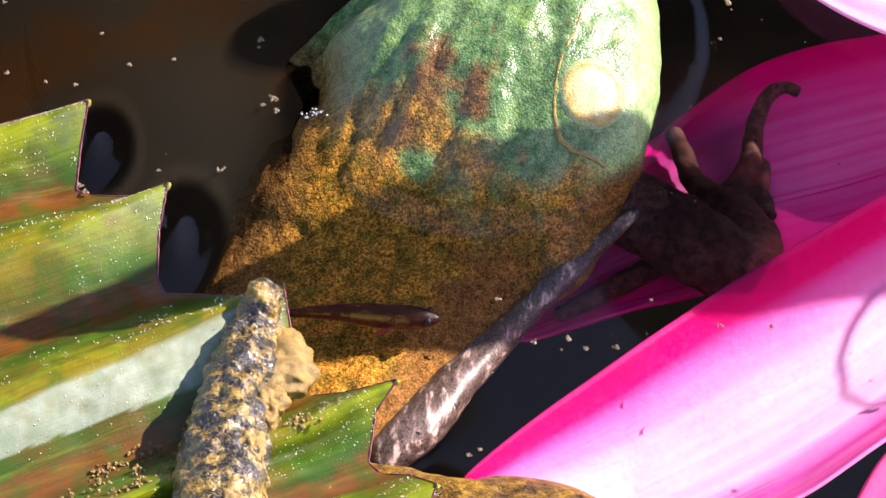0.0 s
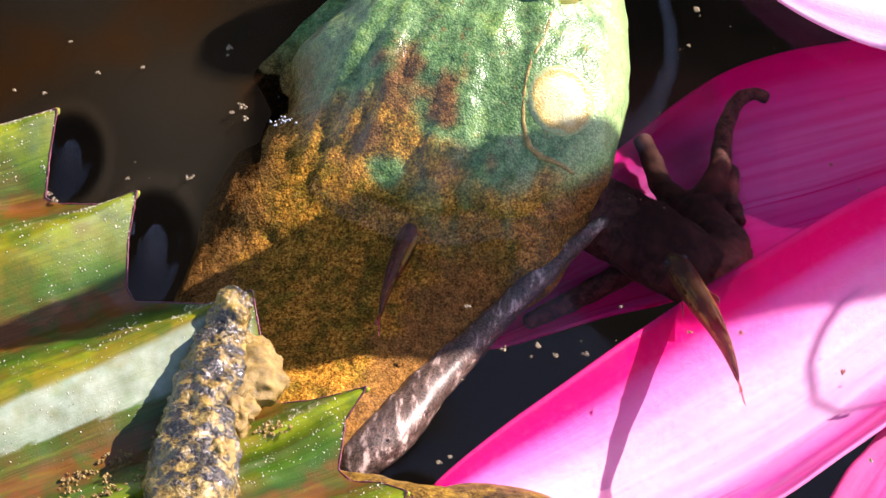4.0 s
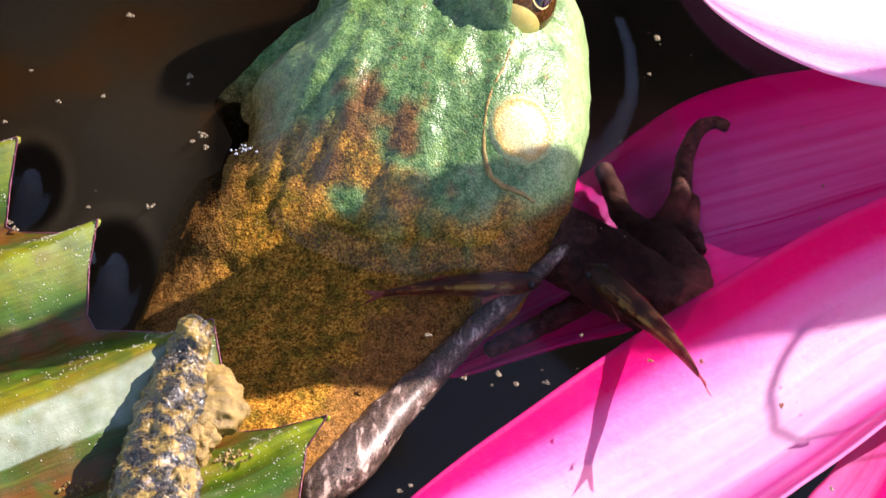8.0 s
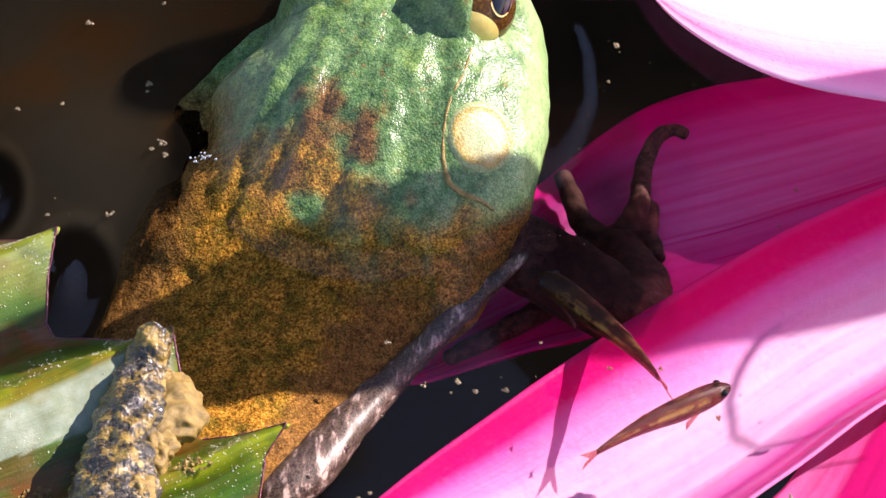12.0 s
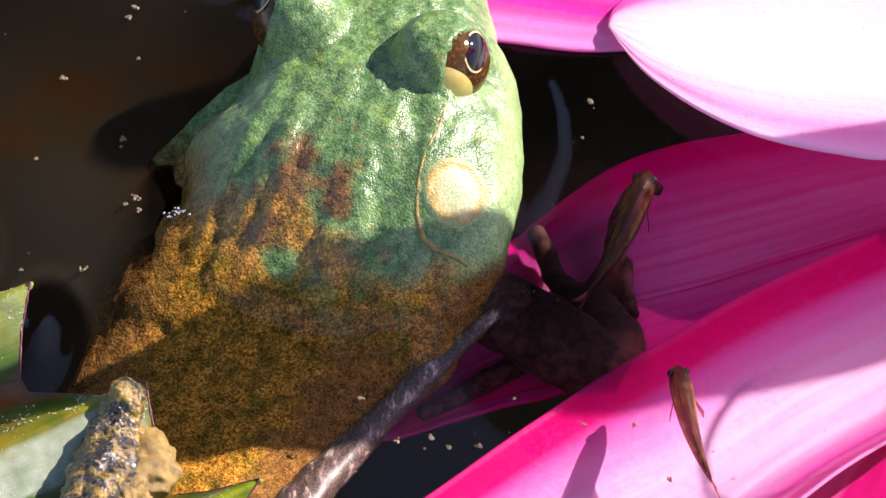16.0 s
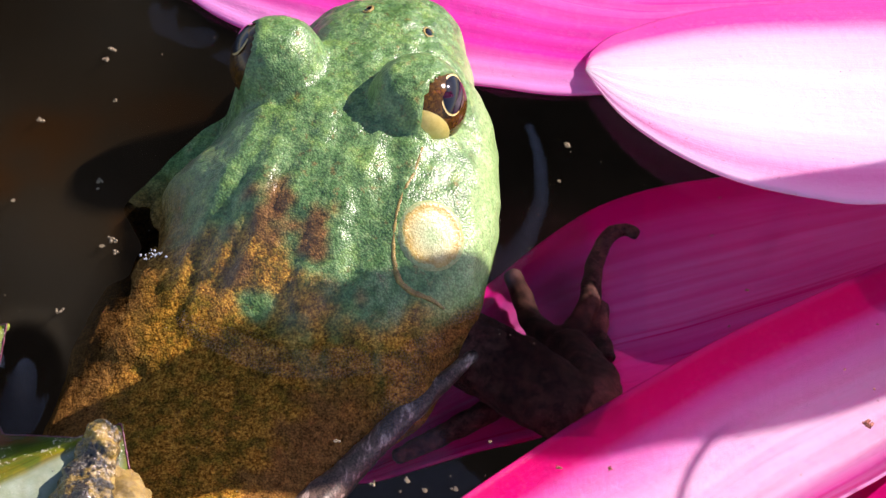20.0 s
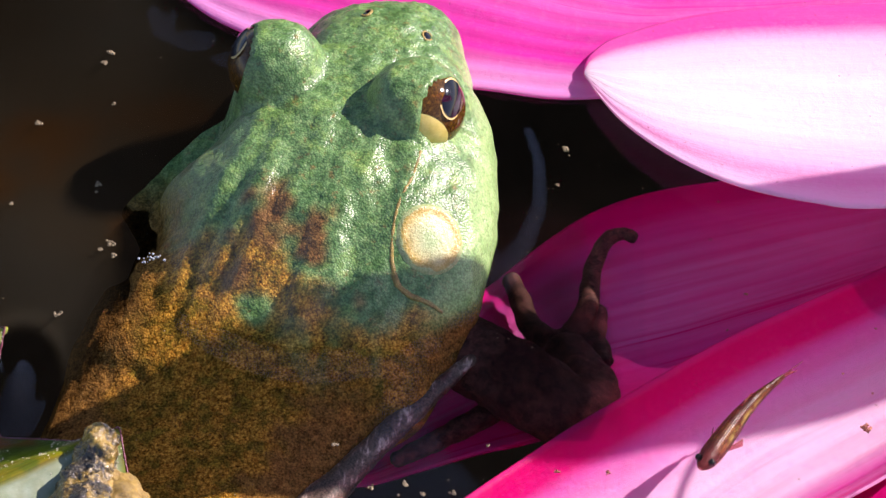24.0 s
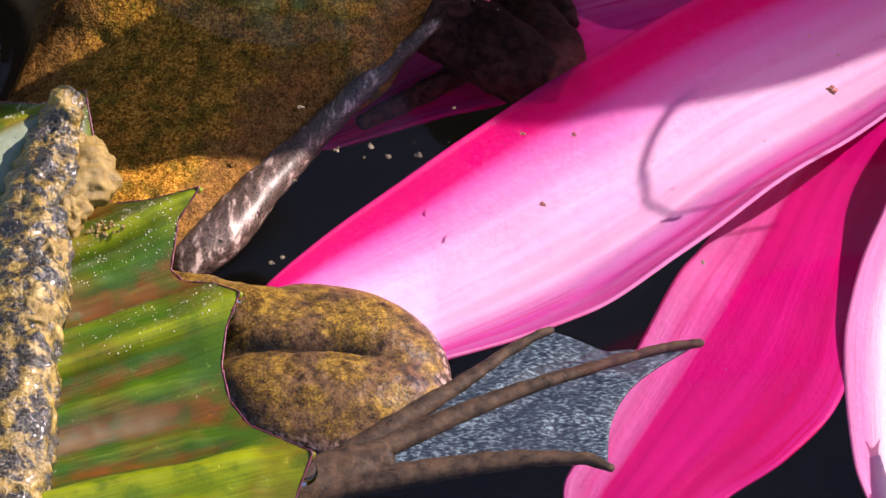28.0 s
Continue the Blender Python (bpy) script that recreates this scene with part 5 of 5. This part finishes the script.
def glassy(m, share, tint):
    """Flesh or fin that lets some light straight through."""
    nt = m.node_tree
    mix, clear = nt.nodes.new("ShaderNodeMixShader"), nt.nodes.new("ShaderNodeBsdfTransparent")
    clear.inputs["Color"].default_value = (*tint, 1)
    mix.inputs[0].default_value = share
    nt.links.new(nt.nodes["Principled BSDF"].outputs[0], mix.inputs[1])
    nt.links.new(clear.outputs[0], mix.inputs[2])
    nt.links.new(mix.outputs[0], nt.nodes["Material Output"].inputs["Surface"])
    return m


SCALES = scale_material()
FIN = glassy(mottled("fish_fin", (0.2, 0.04, 0.04), (0.42, 0.14, 0.12), 1.5, 0.4, 0.2), 0.55, (1.0, 0.7, 0.7))
FISH_EYE = mottled("fish_eye", (0.004, 0.004, 0.004), (0.02, 0.02, 0.02), 1, 0.08, 0.0)


def fish(length, label, bend=0.0):
    """A slim minnow along +x, its middle at the origin."""
    L = length
    body = thing("minnow", (0, 0, 0), label, "fish", "minnows")
    rows = [(0.5, 0.35, 0.3, 0.1), (0.485, 0.9, 0.8, 0.1), (0.45, 1.6, 1.5, 0.05), (0.4, 2.05, 2.1, 0), (0.3, 2.2, 2.6, -0.1), (0.15, 2.0, 2.7, -0.2), (0.0, 1.6, 2.2, 0), (-0.15, 1.15, 1.6, 0.1), (-0.28, 0.75, 1.1, 0.1), (-0.36, 0.45, 0.9, 0.1), (-0.4, 0.15, 0.8, 0.1)]

    flesh = []

    def f(u, v):
        x, w, h, z = spline(rows, u)
        q = 2 * math.pi * v
        up, side = math.sin(q), abs(math.cos(q))
        back = smooth(0.7, 0.98, up) * (0.5 if x < 0.3 else 0.9)
        flesh.append((max(back, 0.8 * smooth(0.36, 0.42, x) * (up > -0.2), 0.75 * math.exp(-((up + 0.05) / 0.14) ** 2) * smooth(0.36, 0.2, x)), 0.85 * math.exp(-((up - 0.42) / 0.16) ** 2) * smooth(-0.3, 0.0, x) * smooth(0.36, 0.28, x), smooth(-0.35, -0.9, up) * 0.8, 1))
        return (x * L, w * L / 34 * math.cos(q) + bend * L * (x - 0.1) ** 2 * (x < 0.1), h * L / 34 * math.sin(q) + z)
    part("body", grid(f, 70, 32, wrap_v=True), SCALES, body, "", True, {"tone": flesh})

    def tail_fin(u, v):
        fork = 1 - 0.45 * (1 - abs(2 * v - 1)) * u
        x = -0.38 - 0.14 * u * fork
        return (x * L, bend * L * (x - 0.1) ** 2 + (0.25 * u * math.sin(8 * v) + 0.9 * u * (v - 0.5)) * L / 34, (v - 0.5) * (1.2 + 2.0 * u ** 1.5) * L / 34 + 0.1)
    thicken(part("tail_fin", grid(tail_fin, 10, 13), FIN, body, "thin reddish tail fin"), 0.12)
    for s in (-1, 1):
        part("eye", ball((0.435 * L, s * 1.45 * L / 34, 0.6), 0.75 * L / 34, (0, s, 0.3)), FISH_EYE, body)
        thicken(part("pectoral_fin", grid(lambda u, v: ((0.27 - 0.12 * u) * L, s * (1.8 + 1.5 * u) * L / 34, -0.8 - 0.6 * u + 1.2 * (v - 0.5) * (0.5 + u)), 6, 5), FIN, body), 0.12)
    thicken(part("dorsal_fin", grid(lambda u, v: ((-0.02 - 0.1 * u - 0.03 * v) * L, 0.1 * math.sin(6 * u), (2.0 - 3.0 * u * 0.35 + 0.8 * v) * L / 34), 6, 4), FIN, body), 0.12)
    return body


def swim(rows, ob):
    walk(ob, [(t, pose(x * MM, y * MM, z * MM, 0, 0, a)) for t, x, y, z, a in rows])


def unwrap(rows):
    out, last = [], None
    for t, x, y, z, a in rows:
        while last is not None and a - last > 180:
            a -= 360
        while last is not None and a - last < -180:
            a += 360
        out.append((t, x, y, z, a))
        last = a
    return out


minnow_a = fish(36, "slim olive-brown minnow gliding over the pink petal", 0.25)
minnow_b = fish(31, "small dark minnow crossing the frog's back", -0.2)
minnow_c = fish(30, "reddish-brown minnow diving beside the petal", 0.3)
SCALES = mottled("pale_fish_scales", (0.03, 0.026, 0.02), (0.09, 0.08, 0.055), 1.6, 0.4, 0.4)
minnow_d = fish(24, "faint pale minnow in the open water", 0.1)
PATH_A = unwrap([(0, 76.8, -84.0, -3.4, 141.3), (0.5, 59.2, -69.8, -3.4, 137.7), (1, 52.1, -63.2, -3.4, 139.2), (1.5, 44.4, -60.9, -3.4, 136.7), (2, 39.8, -59.0, -3.4, 133.5), (2.5, 35.6, -57.0, -3.4, 132.2), (3, 34.5, -55.9, -3.4, 130.8),
                 (3.5, 29.2, -52.6, -3.4, 116.6), (5.5, 20.0, -38.5, -3.4, 113.3), (6, 20.0, -39.8, -3.4, 116.2), (6.5, 20.4, -40.6, -3.4, 121.5), (7, 20.0, -41.3, -3.4, 124.3), (8, 20.9, -41.2, -3.4, 129.9),
                 (9, 20.5, -41.8, -3.4, 131.5), (10, 20.6, -40.6, -3.4, 133.4), (11, 21.3, -40.8, -3.4, 133.9), (12, 20.5, -40.7, -3.4, 132.8), (12.5, 21.1, -40.6, -3.4, 132.2), (14.5, 16.0, -27.7, -3.4, 87.7), (15, 19.5, -19.4, -3.6, 75.4),
                 (16, 27.5, -4.9, -4.0, 73.7), (17, 37.3, 7.5, -4.5, 67.5), (17.5, 43.6, 16.1, -5.0, 68.1), (18, 56.8, 34.0, -5.0, 68.9), (18.5, 64.4, 40.3, -5.0, 66.2), (20, 77.2, 48.8, -5.0, 67.0), (28, 77.9, 29.5, -5.0, 62.7)])
PATH_B = unwrap([(0, -43.9, -47.5, -3.0, -5.9), (0.5, -36.9, -48.2, -3.0, 30.7), (1, -33.6, -44.5, -3.0, 65.6), (1.5, -31.4, -34.8, -3.0, 78.6), (2, -31.9, -32.9, -3.0, 83.2), (3, -31.9, -34.0, -3.0, 85.1), (3.5, -31.2, -34.3, -3.0, 80.4), (5.5, -31.4, -34.6, -3.0, 36.4), (7, -23.6, -33.0, -3.0, 12.7),
                 (8, -14.0, -32.2, -3.0, 2.9), (8.5, -9.0, -36.7, -3.0, -26.1), (9, -5.4, -41.0, -3.0, -36.0), (9.5, -2.1, -48.6, -3.0, -33.2), (10, 4.7, -53.2, -3.0, -3.4), (10.5, 10.5, -56.6, -3.0, 7.3), (11, 15.3, -56.9, -3.4, 0.2), (11.5, 18.9, -63.5, -3.4, 28.8),
                 (12, 27.6, -62.6, -3.4, 30.5), (12.5, 37.5, -56.9, -3.4, 51.8), (14.5, 40.2, -55.8, -3.4, 101.3), (15, 40.4, -55.0, -3.4, 103.6), (16, 38.8, -51.8, -3.4, 98.1), (17, 39.7, -47.6, -3.4, 88.3), (17.5, 41.7, -42.3, -3.4, 86.4),
                 (18, 45.3, -33.3, -3.4, 80.0), (18.5, 58.8, -4.4, -3.6, 67.9), (19, 68.2, 15.3, -4.5, 66.9), (20, 80.3, 35.5, -5.0, 66.5), (28, 101.1, 23.7, -5.0, 68.4)])
PATH_C = unwrap([(0, 112.3, -22.2, -4.0, -148.7), (20, 120.9, -23.2, -4.0, -148.8), (21.5, 106.2, -20.5, -4.0, -145.8), (23.5, 60.2, -30.6, -3.4, -148.6), (23.7, 55.3, -33.8, -3.4, -138.0), (24, 52.3, -36.6, -3.4, -119.4), (24.3, 51.3, -42.9, -3.4, -94.8), (24.5, 51.1, -46.3, -3.4, -77.5),
                 (24.7, 55.0, -56.9, -3.4, -73.8), (25, 59.0, -65.8, -3.5, -76.1), (25.5, 69.0, -95.8, -4.0, -73.7), (26, 83.8, -113.5, -6.0, -68.3), (28, 97.0, -118.3, -6.0, -68.5)])
PATH_D = unwrap([(0, -103.0, 17.5, -9.0, -78.1), (0.5, -103.4, 17.4, -9.0, -79.1), (1, -104.3, 19.1, -9.5, -79.1), (2, -110.8, 32.2, -11.0, -76.0), (3.5, -124.5, 44.3, -12.0, -69.5), (28, -170.8, 45.3, -14.0, -63.2)])


def motions():
    for k, ob in enumerate(drifting[:2]):
        x, y, z = ob.location
        v = (-0.95, -0.3) if k == 0 else (1.1, 0.35)
        walk(ob, [(t, pose(x + v[0] * MM * (t - 11) * (1 if t < 12 or k == 0 else 0.02), y + v[1] * MM * (t - 11) * (1 if t < 12 or k == 0 else 0.02), z, 0, 0, 3 * t)) for t in (0, 5.5, 11, 20, 28)])
    for ob, rows in ((minnow_a, PATH_A), (minnow_b, PATH_B), (minnow_c, PATH_C), (minnow_d, PATH_D)):
        swim(rows, ob)


motions()
